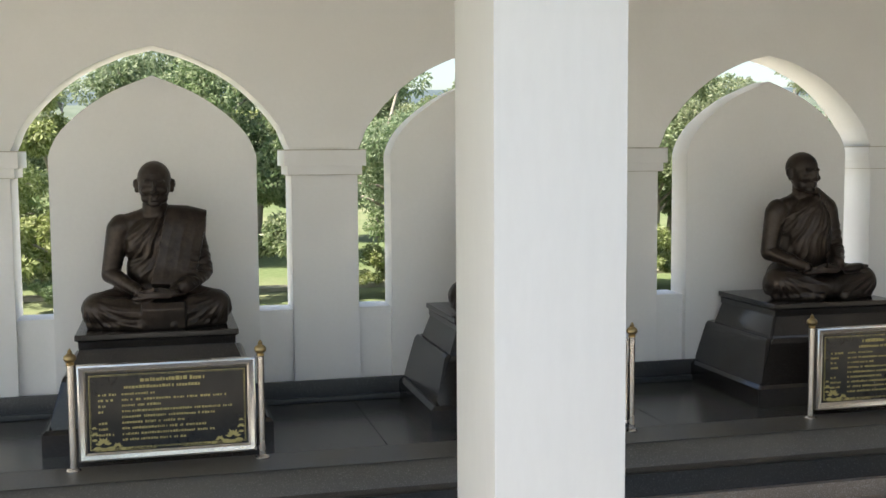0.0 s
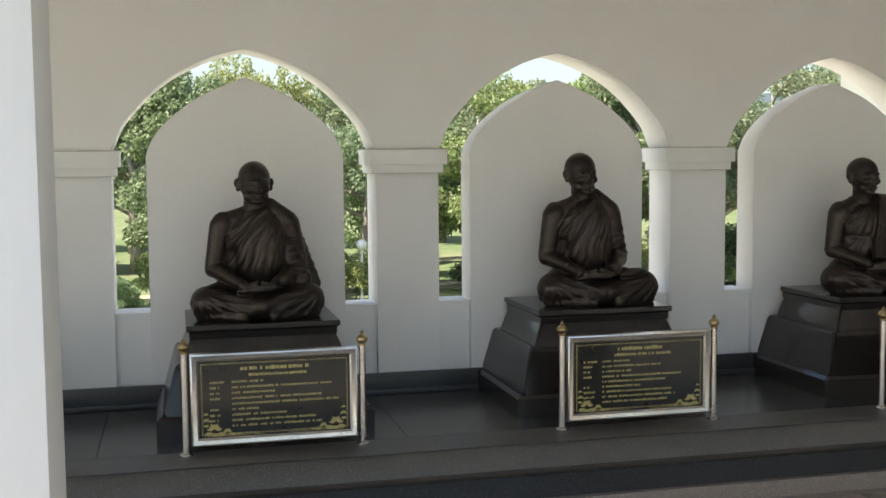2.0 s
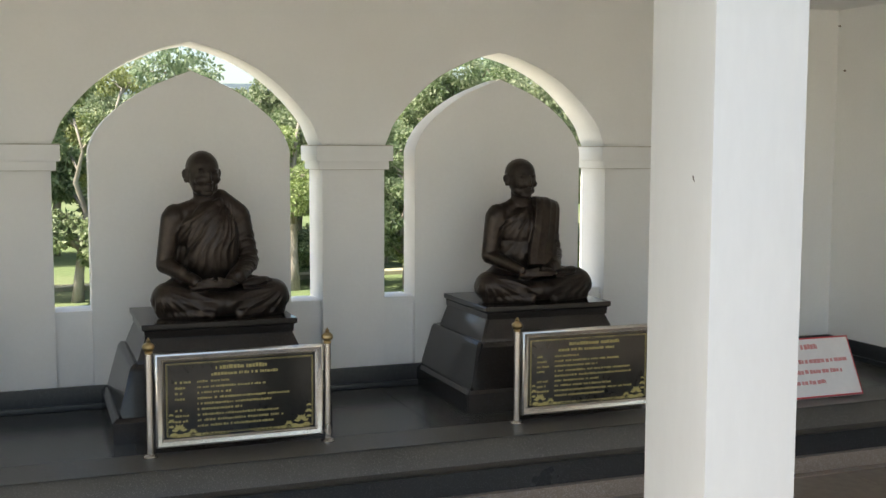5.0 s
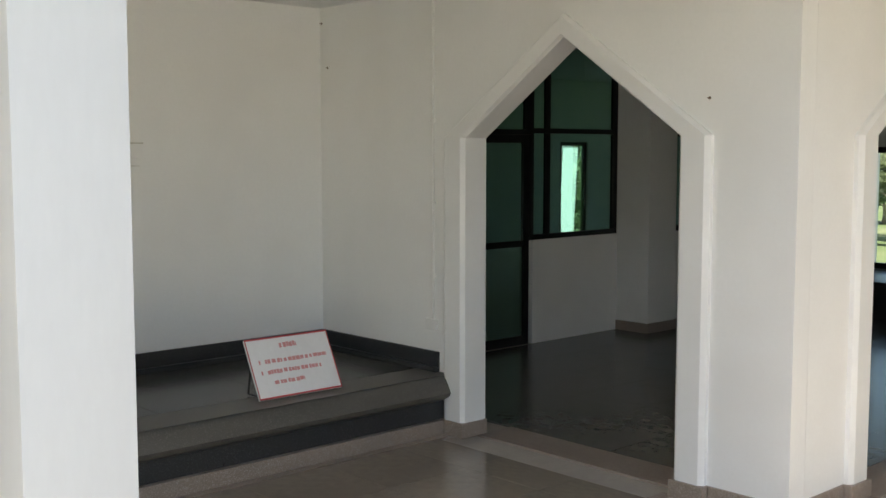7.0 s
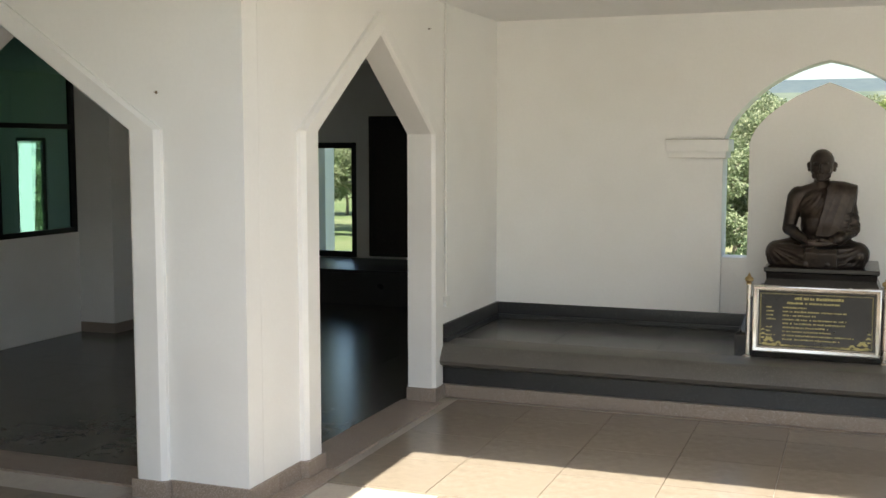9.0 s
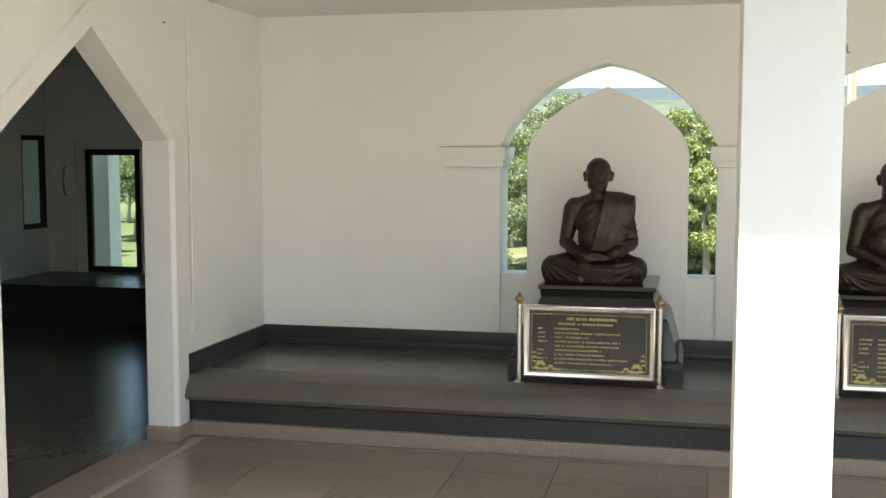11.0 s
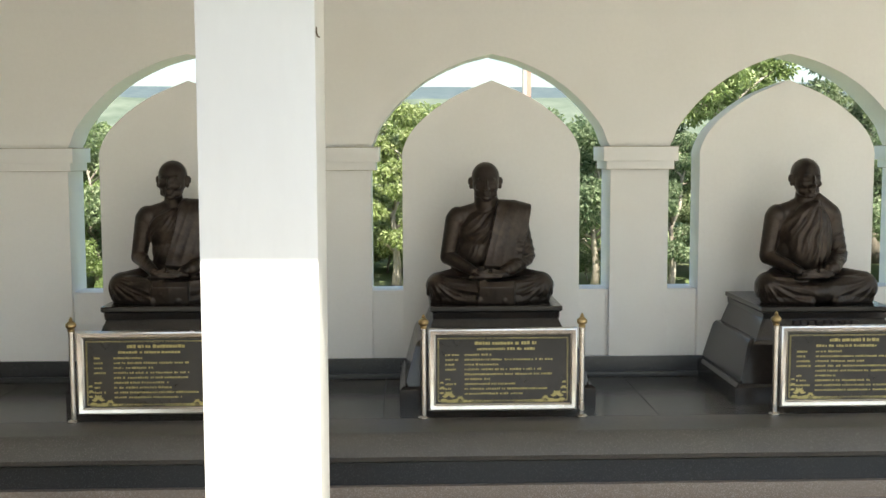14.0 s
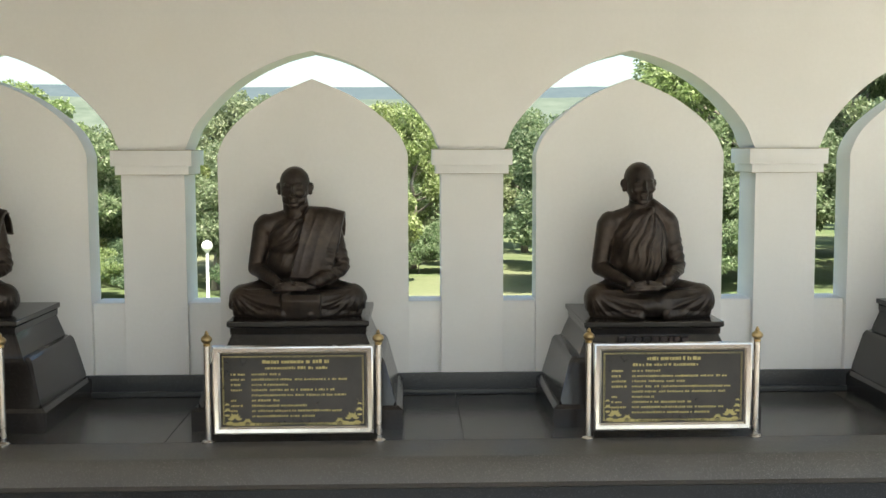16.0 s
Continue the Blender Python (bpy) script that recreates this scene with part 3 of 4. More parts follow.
    for s in (-1, 1):
        HEAD += [((s * 0.047, -0.070, -0.026), (0.025, 0.025, 0.024)), ((s * 0.030, -0.083, 0.024), (0.027, 0.017, 0.010)), ((s * 0.013, -0.106, -0.034), (0.009, 0.011, 0.008)),
                 ((s * 0.097, 0.018, 0.002), (0.017, 0.022, 0.027)), ((s * 0.092, 0.010, -0.022), (0.014, 0.016, 0.024)), ((s * 0.052, -0.036, -0.066), (0.020, 0.034, 0.026))]
    for p, r in HEAD:
        ball(bm, on_head(p), r, rot)
    if sash:
        # a folded cloth laid flat over the shoulder, hanging slantwise down in front
        rows = [(0.150, 0.47, 0.06, 0.262), (0.125, 0.54, 0.066, 0.268), (0.070, 0.598, 0.068, 0.270), (0.010, 0.612, 0.066, 0.270), (-0.040, 0.588, 0.058, 0.266), (-0.070, 0.530, 0.046, 0.256),
                (-0.090, 0.430, 0.024, 0.236), (-0.100, 0.320, -0.004, 0.210), (-0.135, 0.212, -0.030, 0.180)]
        for _ in range(2):
            rows = [rows[0]] + [tuple(p + (q - p) * t for p, q in zip(m, n)) for m, n in zip(rows, rows[1:]) for t in (0.25, 0.75)] + [rows[-1]]
        loops = []
        for y, z, xl, xr in rows:
            back = 0.038 * min(1.0, (z - 0.2) / 0.2) if y < 0.05 else 0.0
            loops.append([(xl * stout, y - 0.014, z + 0.012), ((0.5 * xl + 0.5 * xr) * stout, y - 0.012 + back * 0.2, z + 0.006), (xr * stout, y + back, z - 0.022),
                          (xr * stout, y + back + 0.035, z - 0.040), ((0.5 * xl + 0.5 * xr) * stout, y + 0.04, z - 0.03), (xl * stout, y + 0.035, z - 0.012)])
        rings(bm, loops)
    else:
        # the robe's gathered hem over the shoulder
        limb(bm, (0.055, -0.022, 0.572), (0.088, 0.06, 0.600), 0.027, 0.034, 8)
        limb(bm, (0.075, 0.045, 0.590), (0.175 * stout, 0.045, 0.512), 0.058, 0.066, 7)
        ball(bm, (0.02, -0.012, 0.36), (0.150, 0.085, 0.235))
    # the covered arm
    limb(bm, (0.186 * stout, 0.052, 0.500), (0.238 * stout, 0.045, 0.275), 0.066, 0.058, 12)
    limb(bm, (0.236 * stout, 0.030, 0.265), (0.140, -0.135, 0.205), 0.057, 0.044, 10)
    if cape:
        limb(bm, (0.205, 0.075, 0.45), (0.335, 0.090, 0.16), 0.058, 0.040, 14)
        limb(bm, (0.175, 0.02, 0.38), (0.245, -0.04, 0.20), 0.058, 0.060, 14)
    me = bpy.data.meshes.new("statue")
    bm.to_mesh(me)
    bm.free()
    ob = new("statue", me)
    rm = ob.modifiers.new("skin", "REMESH")
    rm.mode, rm.voxel_size = "VOXEL", 0.0052
    sm = ob.modifiers.new("soft", "SMOOTH")
    sm.factor, sm.iterations = 0.5, 3
    bpy.context.view_layer.update()
    done = bpy.data.meshes.new_from_object(ob.evaluated_get(bpy.context.evaluated_depsgraph_get()))
    ob.modifiers.clear()
    ob.data = done
    done.name = "statue"
    n = len(done.vertices)
    co, no = np.empty(n * 3), np.empty(n * 3)
    done.vertices.foreach_get("co", co)
    done.vertices.foreach_get("normal", no)
    co, no = co.reshape(-1, 3), no.reshape(-1, 3)
    x, y, z = co.T
    ph = np.random.default_rng(seed).uniform(0, 6, 6)

    def step(v, lo, hi):
        t = np.clip((v - lo) / (hi - lo), 0, 1)
        return t * t * (3 - 2 * t)

    def ridged(p):
        """Sharp crests between broad hollows."""
        return 1.4 * (1 - np.abs(np.sin(p))) ** 1.3 - 0.5

    # the robe: folds that fan out from the shoulder, below a thick slanting hem
    edge = 0.578 + 0.62 * (x - 0.03) - z + 0.006 * np.sin(30 * x + ph[0])
    dx, dz = x - 0.115, 0.665 - z
    reach = np.hypot(dx, dz)
    fan = np.arctan2(-dx, dz)
    bend = 0.16 * np.sin(7 * reach + ph[1]) + 0.10 * np.sin(17 * reach + 3 * fan + ph[2]) + 0.05 * np.sin(41 * z + ph[3])
    cloth = step(edge, 0.0, 0.012) * step(x, -0.185, -0.15) * step(z, 0.20, 0.25) * step(-y, -0.06, -0.02) * step(y, -0.165, -0.125) * step(0.17 - x, 0.0, 0.05)
    if sash:
        cloth *= step(0.135 + 0.28 * (z - 0.60) - 0.055 - x, 0.0, 0.02)
    crest = ridged(17.0 * (fan + 0.55 * bend) + ph[4]) + 0.6 * ridged(29.0 * (fan + 0.25 * bend) + ph[5])
    d = cloth * 0.0075 * np.clip(reach / 0.26, 0.2, 1.0) * (0.75 + 0.4 * np.sin(5 * fan + 9 * reach + ph[0])) * crest
    d += np.where(np.abs(edge - 0.012) < 0.02, 0.0055 * np.cos((edge - 0.012) * 78), 0) * step(x, -0.18, -0.15) * step(-y, -0.06, -0.02) * step(0.10 - x, 0.0, 0.03)
    if sash:
        # pleats that follow the folded cloth
        along = (x / stout) - 0.28 * (z - 0.60)
        flat = step(along, 0.055, 0.075) * step(0.30 - along, 0, 0.02) * step(z, 0.22, 0.26) * step(-y, -0.02, 0.03)
        d += flat * (0.0022 * ridged(52 * (along + 0.006 * np.sin(15 * z + ph[2]))) + 0.0012 * np.sin(38 * z + 9 * x + ph[1]))
    # crumples of the covered sleeve
    sleeve = step(x, 0.165, 0.20) * step(z, 0.185, 0.23) * step(0.47 - z, 0, 0.08)
    if sash:
        sleeve *= step(0.43 - z, 0, 0.06)
    tuck = z + 0.55 * y - 0.35 * x + 0.012 * np.sin(25 * x + 19 * y + ph[0])
    d += sleeve * (0.0048 * ridged(62 * tuck + ph[3]) + 0.0025 * ridged(103 * (tuck + 0.6 * y) + ph[4]))
    # cloth drawn across the shins from the knees
    for s in (-1, 1):
        kx, kz = s * (x - legs_dx) - 0.345 * legs_w, z - 0.15
        ang = np.arctan2(-kz + 0.02, -kx + 0.03)
        rad = np.hypot(kx, kz)
        on = step(0.185 - z, 0, 0.03) * step(z, 0.004, 0.03) * step(-y, -0.10, -0.02) * step(s * (x - legs_dx), 0.02, 0.07) * step(rad, 0.03, 0.09)
        if apron:
            on *= 1 - step(x - legs_dx, -0.095, -0.085) * step(legs_dx + 0.16 - x, 0, 0.01)
        d += on * 0.0052 * (ridged(11.0 * ang + 0.8 * np.sin(16 * rad + ph[1 + s]) + ph[2 + s]) + 0.5 * ridged(19 * ang + 14 * rad + ph[4]))
    # sockets, lids, mouth and lines of the face
    hx, hy, hz = ((co - np.array(hub)) @ np.array(rot.to_matrix())).T
    front = (hz > -0.125) & (hy < -0.04)

    def dent(u, v, ru, rv, deep):
        return np.where(front, deep * np.exp(-((np.abs(hx) - u) / ru) ** 2 - ((hz - v) / rv) ** 2), 0)

    d += dent(0.034, 0.003, 0.021, 0.012, -0.0095) + dent(0.034, -0.002, 0.016, 0.006, 0.0022) + dent(0.0, -0.066, 0.028, 0.0035, -0.0040)
    d += dent(0.031, -0.050, 0.007, 0.020, -0.0035) + dent(0.0, 0.052, 0.055, 0.005, -0.0014) + dent(0.0, 0.068, 0.05, 0.005, -0.0012) + dent(0.0, -0.084, 0.020, 0.006, -0.0040) + dent(0.055, -0.050, 0.014, 0.016, -0.0030)
    d += np.where((np.abs(hx) > 0.093) & (np.abs(hz + 0.002) < 0.022) & (hy < 0.02), -0.004, 0)
    done.vertices.foreach_set("co", (co + no * d[:, None]).ravel())
    done.update()
    done.shade_smooth()
    done.materials.clear()
    done.materials.append(BRONZE)
    return ob


def pedestal(m, front, carved=False, low=0.035, wide=0.0, gap=0.005):
    top = group_empty("pedestal", m)

    def tier(name, rows, bevel, label="", extra=0.0, back=0.005):
        loops = [[(-h - extra, f, z), (h + extra, f, z), (h + extra, -back, z), (-h - extra, -back, z)] for h, f, z in ((a, b, DAIS + (c - DAIS) * (1 - low / 0.642)) for a, b, c in rows)]
        bm = rings(bmesh.new(), loops)
        bmesh.ops.bevel(bm, geom=[e for e in bm.edges if abs(e.verts[0].co.z - e.verts[1].co.z) > 0.01], offset=bevel, segments=2, affect="EDGES")
        part(name, bm, PEDESTAL_STONE, top, label, False)

    f = front
    tier("plinth", [(0.585, f, DAIS), (0.585, f, 0.525), (0.562, f + 0.022, 0.545)], 0.008)
    tier("body", [(0.553, f + 0.03, 0.54), (0.545, f + 0.035, 0.57), (0.487, f + 0.075, 0.80), (0.480, f + 0.082, 0.815), (0.466, f + 0.094, 0.829)], 0.022)
    tier("upper_tier", [(0.428, f + 0.105, 0.827), (0.424, f + 0.11, 0.845), (0.378, f + 0.155, 0.962)], 0.012, "", wide, gap)
    # crisp top lip over a recessed band
    tier("slab", [(0.376, f + 0.152, 0.960), (0.382, f + 0.140, 0.966), (0.384, f + 0.136, 1.003), (0.381, f + 0.139, 1.006), (0.397, f + 0.122, 1.016), (0.399, f + 0.120, 1.020), (0.399, f + 0.120, 1.042), (0.396, f + 0.123, 1.047)], 0.004, "", wide, gap)
    if carved:
        bm = bmesh.new()
        rnd = random.Random(5)
        u = -0.2
        while u < 0.2:
            w = rnd.uniform(0.018, 0.04)
            box(bm, (u, f + 0.112, 0.862), (u + w, f + 0.16, 0.892))
            u += w + 0.012
        tagged(part("inscription", bm, CARVED, top, "row of worn carved bars"), kind="stuff")
    return tagged(top, "tapered black stone pedestal in stepped tiers on the dais", "pedestal", "pedestals along the dais")


def sign_text(bm, rnd, half, y):
    """Rows of short bars: two centred headings, then a column of heads beside long lines."""
    def bars(u0, u1, z, h):
        u = u0
        while u < u1 - 0.006:
            w = min(rnd.uniform(0.0045, 0.0130) * (h / 0.011), u1 - u)
            box(bm, (u, y - 0.0025, z - h * rnd.uniform(0.42, 0.5)), (u + w, y, z + h * rnd.uniform(0.3, 0.62)))
            u += w + (rnd.uniform(0.007, 0.016) if rnd.random() < 0.16 else rnd.uniform(0.0026, 0.0046))
    bars(-0.155 + rnd.uniform(-0.03, 0.03), 0.165 + rnd.uniform(-0.03, 0.03), 0.838, 0.018)
    bars(-0.19 + rnd.uniform(-0.03, 0.06), 0.19 + rnd.uniform(-0.06, 0.03), 0.805, 0.014)
    for k, (has_head, u1) in enumerate(((1, -0.06), (1, rnd.uniform(0.1, 0.3)), (1, rnd.uniform(-0.05, 0.1)), (1, rnd.uniform(0.2, 0.33)), (0, rnd.uniform(0.1, 0.33)),
                                        (1, rnd.uniform(-0.1, 0.1)), (1, rnd.uniform(0.05, 0.2)), (1, rnd.uniform(0.2, 0.33)), (0, rnd.uniform(0.0, 0.3)))):
        z = 0.772 - k * 0.0282
        if has_head:
            bars(-half + 0.055, -half + 0.055 + rnd.uniform(0.03, 0.085), z, 0.011)
        bars(-half + 0.165, u1, z, 0.0105)


def flowers(bm, side, half, y):
    """A spray of lotus blooms with pointed petals, round leaves, buds and a thin stem in a lower corner."""
    depth = [0.0012]

    def flat(loop):
        depth[0] += 0.00006
        bm.faces.new([bm.verts.new((side * (half - p), y - depth[0], 0.492 + q)) for p, q in loop])

    def petal(u, z, ang, ln, w):
        c, d = math.cos(ang), math.sin(ang)
        flat([(u + ln * t * c - w * k * d, z + ln * t * d + w * k * c) for t, k in ((0.15, 0.0), (0.45, -0.5), (0.75, -0.4), (1.0, 0.0), (0.75, 0.4), (0.45, 0.5))])

    def bloom(u, z, ln):
        for k in range(7):
            petal(u, z, radians(8 + k * 27.3), ln * (0.85 if k % 2 else 1.0), ln * 0.34)

    def leaf(u, z, rad):
        flat([(u + rad * math.cos(t), z + 0.5 * rad * math.sin(t)) for t in [k * math.pi / 5 for k in range(10)]])

    bloom(0.062, 0.036, 0.040), bloom(0.128, 0.022, 0.024), bloom(0.024, 0.082, 0.020), bloom(0.022, 0.115, 0.014)
    for u, z, rad in ((0.035, 0.018, 0.020), (0.095, 0.014, 0.022), (0.155, 0.012, 0.016), (0.022, 0.060, 0.013), (0.182, 0.012, 0.010), (0.064, 0.012, 0.018)):
        leaf(u, z, rad)
    for k in range(5):
        petal(0.20 + 0.022 * k, 0.008, radians(70 if k % 2 else 110), 0.014 - 0.001 * k, 0.007)
    flat([(0.02, 0.004), (0.31, 0.004), (0.31, 0.006), (0.02, 0.006)])


def plaque_stand(m, seed, label):
    """A framed plaque between two posts with turned knobs; the plaque's face looks to -y."""
    top = group_empty("plaque_stand", m)
    rnd = random.Random(seed)
    for s in (-1, 1):
        x = s * 0.4535
        post = part("post", lathe(bmesh.new(), [(0.017, DAIS + 0.01), (0.017, 0.925)], 14, (x, 0, 0)), STEEL, top, "stainless steel post")
        part("flange", lathe(bmesh.new(), [(0.036, DAIS), (0.036, DAIS + 0.006), (0.028, DAIS + 0.014), (0.018, DAIS + 0.018)], 16, (x, 0, 0)), STEEL, post)
        part("knob", lathe(bmesh.new(), [(0.014, 0.925), (0.02, 0.928), (0.02, 0.936), (0.015, 0.94), (0.026, 0.948), (0.031, 0.958), (0.029, 0.970), (0.018, 0.98), (0.010, 0.985), (0.012, 0.991), (0.008, 0.998), (0.002, 1.008)], 16, (x, 0, 0)), BRASS, post, "turned brass knob")
    hw, z0, z1, w = 0.428, 0.447, 0.925, 0.043
    bm = bmesh.new()
    loops = [(0.0, 0.014), (0.004, -0.016), (0.012, -0.02), (w * 0.72, -0.013), (w * 0.78, -0.016), (w, -0.008), (w, 0.014)]
    vs = [[bm.verts.new(p) for p in ((-hw + i, y, z0 + i), (hw - i, y, z0 + i), (hw - i, y, z1 - i), (-hw + i, y, z1 - i))] for i, y in loops]
    for k in range(len(vs)):
        a, b = vs[k], vs[(k + 1) % len(vs)]
        for j in range(4):
            bm.faces.new((a[j], a[(j + 1) % 4], b[(j + 1) % 4], b[j]))
    part("frame", bm, STEEL, top, "polished steel frame with mitred corners")
    pl = part("plaque", boxed((-hw + w - 0.002, -0.004, z0 + w - 0.002), (hw - w + 0.002, 0.012, z1 - w + 0.002)), PLAQUE, top, "glossy black plaque", False)
    half = hw - w
    bm = bmesh.new()
    for i, t in ((0.012, 0.0022), (0.018, 0.001)):
        for lo, hi in (((-half + i, z0 + w + i), (half - i, z0 + w + i + t)), ((-half + i, z1 - w - i - t), (half - i, z1 - w - i)), ((-half + i, z0 + w + i), (-half + i + t, z1 - w - i)), ((half - i - t, z0 + w + i), (half - i, z1 - w - i))):
            box(bm, (lo[0], -0.006, lo[1]), (hi[0], -0.004, hi[1]))
    part("border_line", bm, GOLD, pl, "thin gold border", False)
    bm = bmesh.new()
    sign_text(bm, rnd, half, -0.004)
    tagged(part("lettering", bm, GOLD, pl, "rows of small gold lettering", False), kind="stuff")
    for s in (-1, 1):
        bm = bmesh.new()
        flowers(bm, s, half - 0.012, -0.004)
        part("flower_spray", bm, GOLD, pl, "gold lotus flowers", False)
    return tagged(top, label, "sign", "plaques along the dais")


# each figure's dress and build, its height, and where it and its pedestal stand along the bay
FIGURES = (
    dict(sash=True, turn=0.0, stout=1.02, seed=1, apron=True, neck=0.064, waist=0.158),
    dict(sash=False, turn=0.12, stout=1.0, seed=2, legs_w=0.93, cape=True),
    dict(sash=False, turn=0.18, stout=0.97, seed=3, legs_dx=0.055, legs_w=0.95, head_dx=-0.02, foot=True, neck=0.058),
    dict(sash=True, turn=0.10, stout=0.90, seed=4, legs_dx=0.03, legs_w=0.97, head_dx=-0.02, foot=True, neck=0.058),
    dict(sash=True, turn=-0.05, stout=0.97, seed=5, legs_dx=-0.015, legs_w=0.95, apron=True, neck=0.056, waist=0.150),
    dict(sash=True, turn=0.0, stout=1.06, seed=6, legs_dx=0.01, legs_w=1.05, head_dx=-0.01, apron=True, neck=0.074),
    dict(sash=False, turn=0.12, stout=0.98, seed=7, legs_dx=0.045, neck=0.058),
    dict(sash=False, turn=0.0, stout=1.0, seed=8),
)
TALL = (1.024, 1.012, 1.05, 1.0, 1.026, 1.022, 1.066, 1.03)
STATUE_U = (0.0, 0.015, 0.015, -0.025, -0.025, -0.06, -0.03, 0.0)
PEDESTAL_U = (0.0, 0.028, 0.03, 0.0, 0.0, -0.028, -0.005, 0.0)
SINK = (0.0, 0.0, 0.0, 0.0, 0.0, 0.014, 0.034, 0.014)
PLAQUE_U = (0.045, 0.045, 0.055, 0.045, -0.015, -0.02, 0.018, -0.015)
PLACES = [in_a(x) for x in BAYS_A] + [in_b(y) for y in BAYS_B]
STATUE_LABELS = ("dark bronze statue of a seated figure with a smooth shoulder cloth", "dark bronze statue of a seated figure in a draped robe")
for k, (place, form) in enumerate(zip(PLACES, FIGURES)):
    b_side = k > 3
    pedestal(place @ pose(PEDESTAL_U[k], 0, 0), -0.90, carved=(k == 6), low=(0.035 if b_side else 0.043) + SINK[k], wide=0.0 if b_side else 0.02, gap=0.005 if b_side else 0.075)
    st = seated_figure(**form)
    size = 0.985 if b_side else 1.02
    st.matrix_basis = place @ pose(STATUE_U[k], -0.455, (1.011 if b_side else 1.003) - SINK[k]) @ Matrix.Diagonal((size, size, size * 1.015 * TALL[k], 1))
    tagged(st, STATUE_LABELS[0 if form["sash"] else 1], "statue", "seated statues")
    plaque_stand(place @ pose(PLAQUE_U[k], -1.135 if b_side else -1.195, 0), 20 + k,
                 "black plaque with gold lettering in a steel frame")

# ---- notice, conduits, marks ----


def notice_board(m):
    top = group_empty("notice_board", m)
    tilt = pose(0, 0, 0.012, -27)

    def leaned(bm):
        bmesh.ops.transform(bm, matrix=tilt, verts=bm.verts)
        return bm

    board = part("board", leaned(boxed((-0.305, 0.0, 0.0), (0.305, 0.018, 0.385), 0.003)), NOTICE_WHITE, top, "white board")
    bm = bmesh.new()
    for lo, hi in (((-0.305, 0.0), (0.305, 0.011)), ((-0.305, 0.376), (0.305, 0.385)), ((-0.305, 0.0), (-0.300, 0.385)), ((0.299, 0.0), (0.305, 0.385))):
        box(bm, (lo[0], -0.003, lo[1]), (hi[0], 0.0, hi[1]))
    part("red_edge", leaned(bm), NOTICE_RED, board, "thin red edge", False)
    bm = bmesh.new()
    rnd = random.Random(3)
    for z, u0, u1, h in ((0.325, -0.07, 0.055, 0.034), (0.232, -0.20, 0.255, 0.026), (0.165, -0.2, 0.195, 0.026), (0.098, -0.17, 0.05, 0.026)):
        u = u0
        while u < u1:
            w = rnd.uniform(0.012, 0.03)
            box(bm, (u, -0.002, z - h / 2 * rnd.uniform(0.7, 1)), (min(u + w, u1), 0.0, z + h / 2 * rnd.uniform(0.7, 1.1)))
            u += w + rnd.choice((0.004, 0.004, 0.012))
    for z in (0.232, 0.165):
        box(bm, (-0.245, -0.002, z - 0.012), (-0.235, 0.0, z + 0.012))
    tagged(part("lettering", leaned(bm), NOTICE_FADED, board, "faded red lettering", False), kind="stuff")
    for s in (-1, 1):
        part("prop", tube(bmesh.new(), [(s * 0.25, 0.03, 0.012), (s * 0.25, 0.22, 0.012), (s * 0.25, 0.165, 0.30)], [0.008] * 3), ALUMINIUM, top, "thin metal prop")
    return tagged(top, "white notice board with red lettering leaning on the dais", "notice")


notice_board(pose(-1.118, -1.30, DAIS, 0, 0, -0.5))


def conduit(m, z_box, height):
    top = group_empty("cable_conduit", m)
    part("pipe", tube(bmesh.new(), [(0, -0.012, z_box), (0, -0.012, height)], [0.0105, 0.0105], 10), PVC, top)
    part("outlet_box", boxed((-0.055, -0.034, z_box - 0.055), (0.035, 0.0, z_box + 0.02), 0.005), PVC, top, "small white outlet box")
    for z in (1.05, 1.55, 2.1, 2.6):
        part("clip", boxed((-0.02, -0.02, z), (0.02, 0.0, z + 0.016), 0.003), PVC, top)
    return tagged(top, "white plastic cable conduit with an outlet box on the wall", "conduit", "wall conduits")


conduit(pose(0, -1.275, 0, 0, 0, -90), 0.745, CEIL)
conduit(pose(2.925, YE, 0), 0.735, CEIL)


def screw(m, size=0.009):
    ob = mesh_ob("rusty_screw", lathe(bmesh.new(), [(size, 0.0), (size * 0.9, 0.006), (size * 0.3, 0.01), (size * 0.3, 0.022)], 8), RUST, True)
    ob.matrix_basis = m
    tagged(ob, "small rusty screw stuck in white plaster", "screw", "screws in the walls")


for y, z in ((-3.442, 2.186), (-0.09, 2.523), (-0.02, 2.855)):
    screw(pose(0.002, y, z, 0, -90, 0))
screw(pose(2.6, YE + 0.002, 2.75, 90, 0, 0), 0.007)

def wall_with_window(name, outer, hole, m, label):
    ob = mesh_ob(name, slab_with_holes(outer, [hole], 0.12, lambda u, d, z: Vector((u, d, z))), PLASTER)
    ob.matrix_basis = m
    tagged(ob, label, "wall", kind="structure")


def rect(u0, u1, z0, z1):
    return [(u0, z0), (u1, z0), (u1, z1), (u0, z1)]


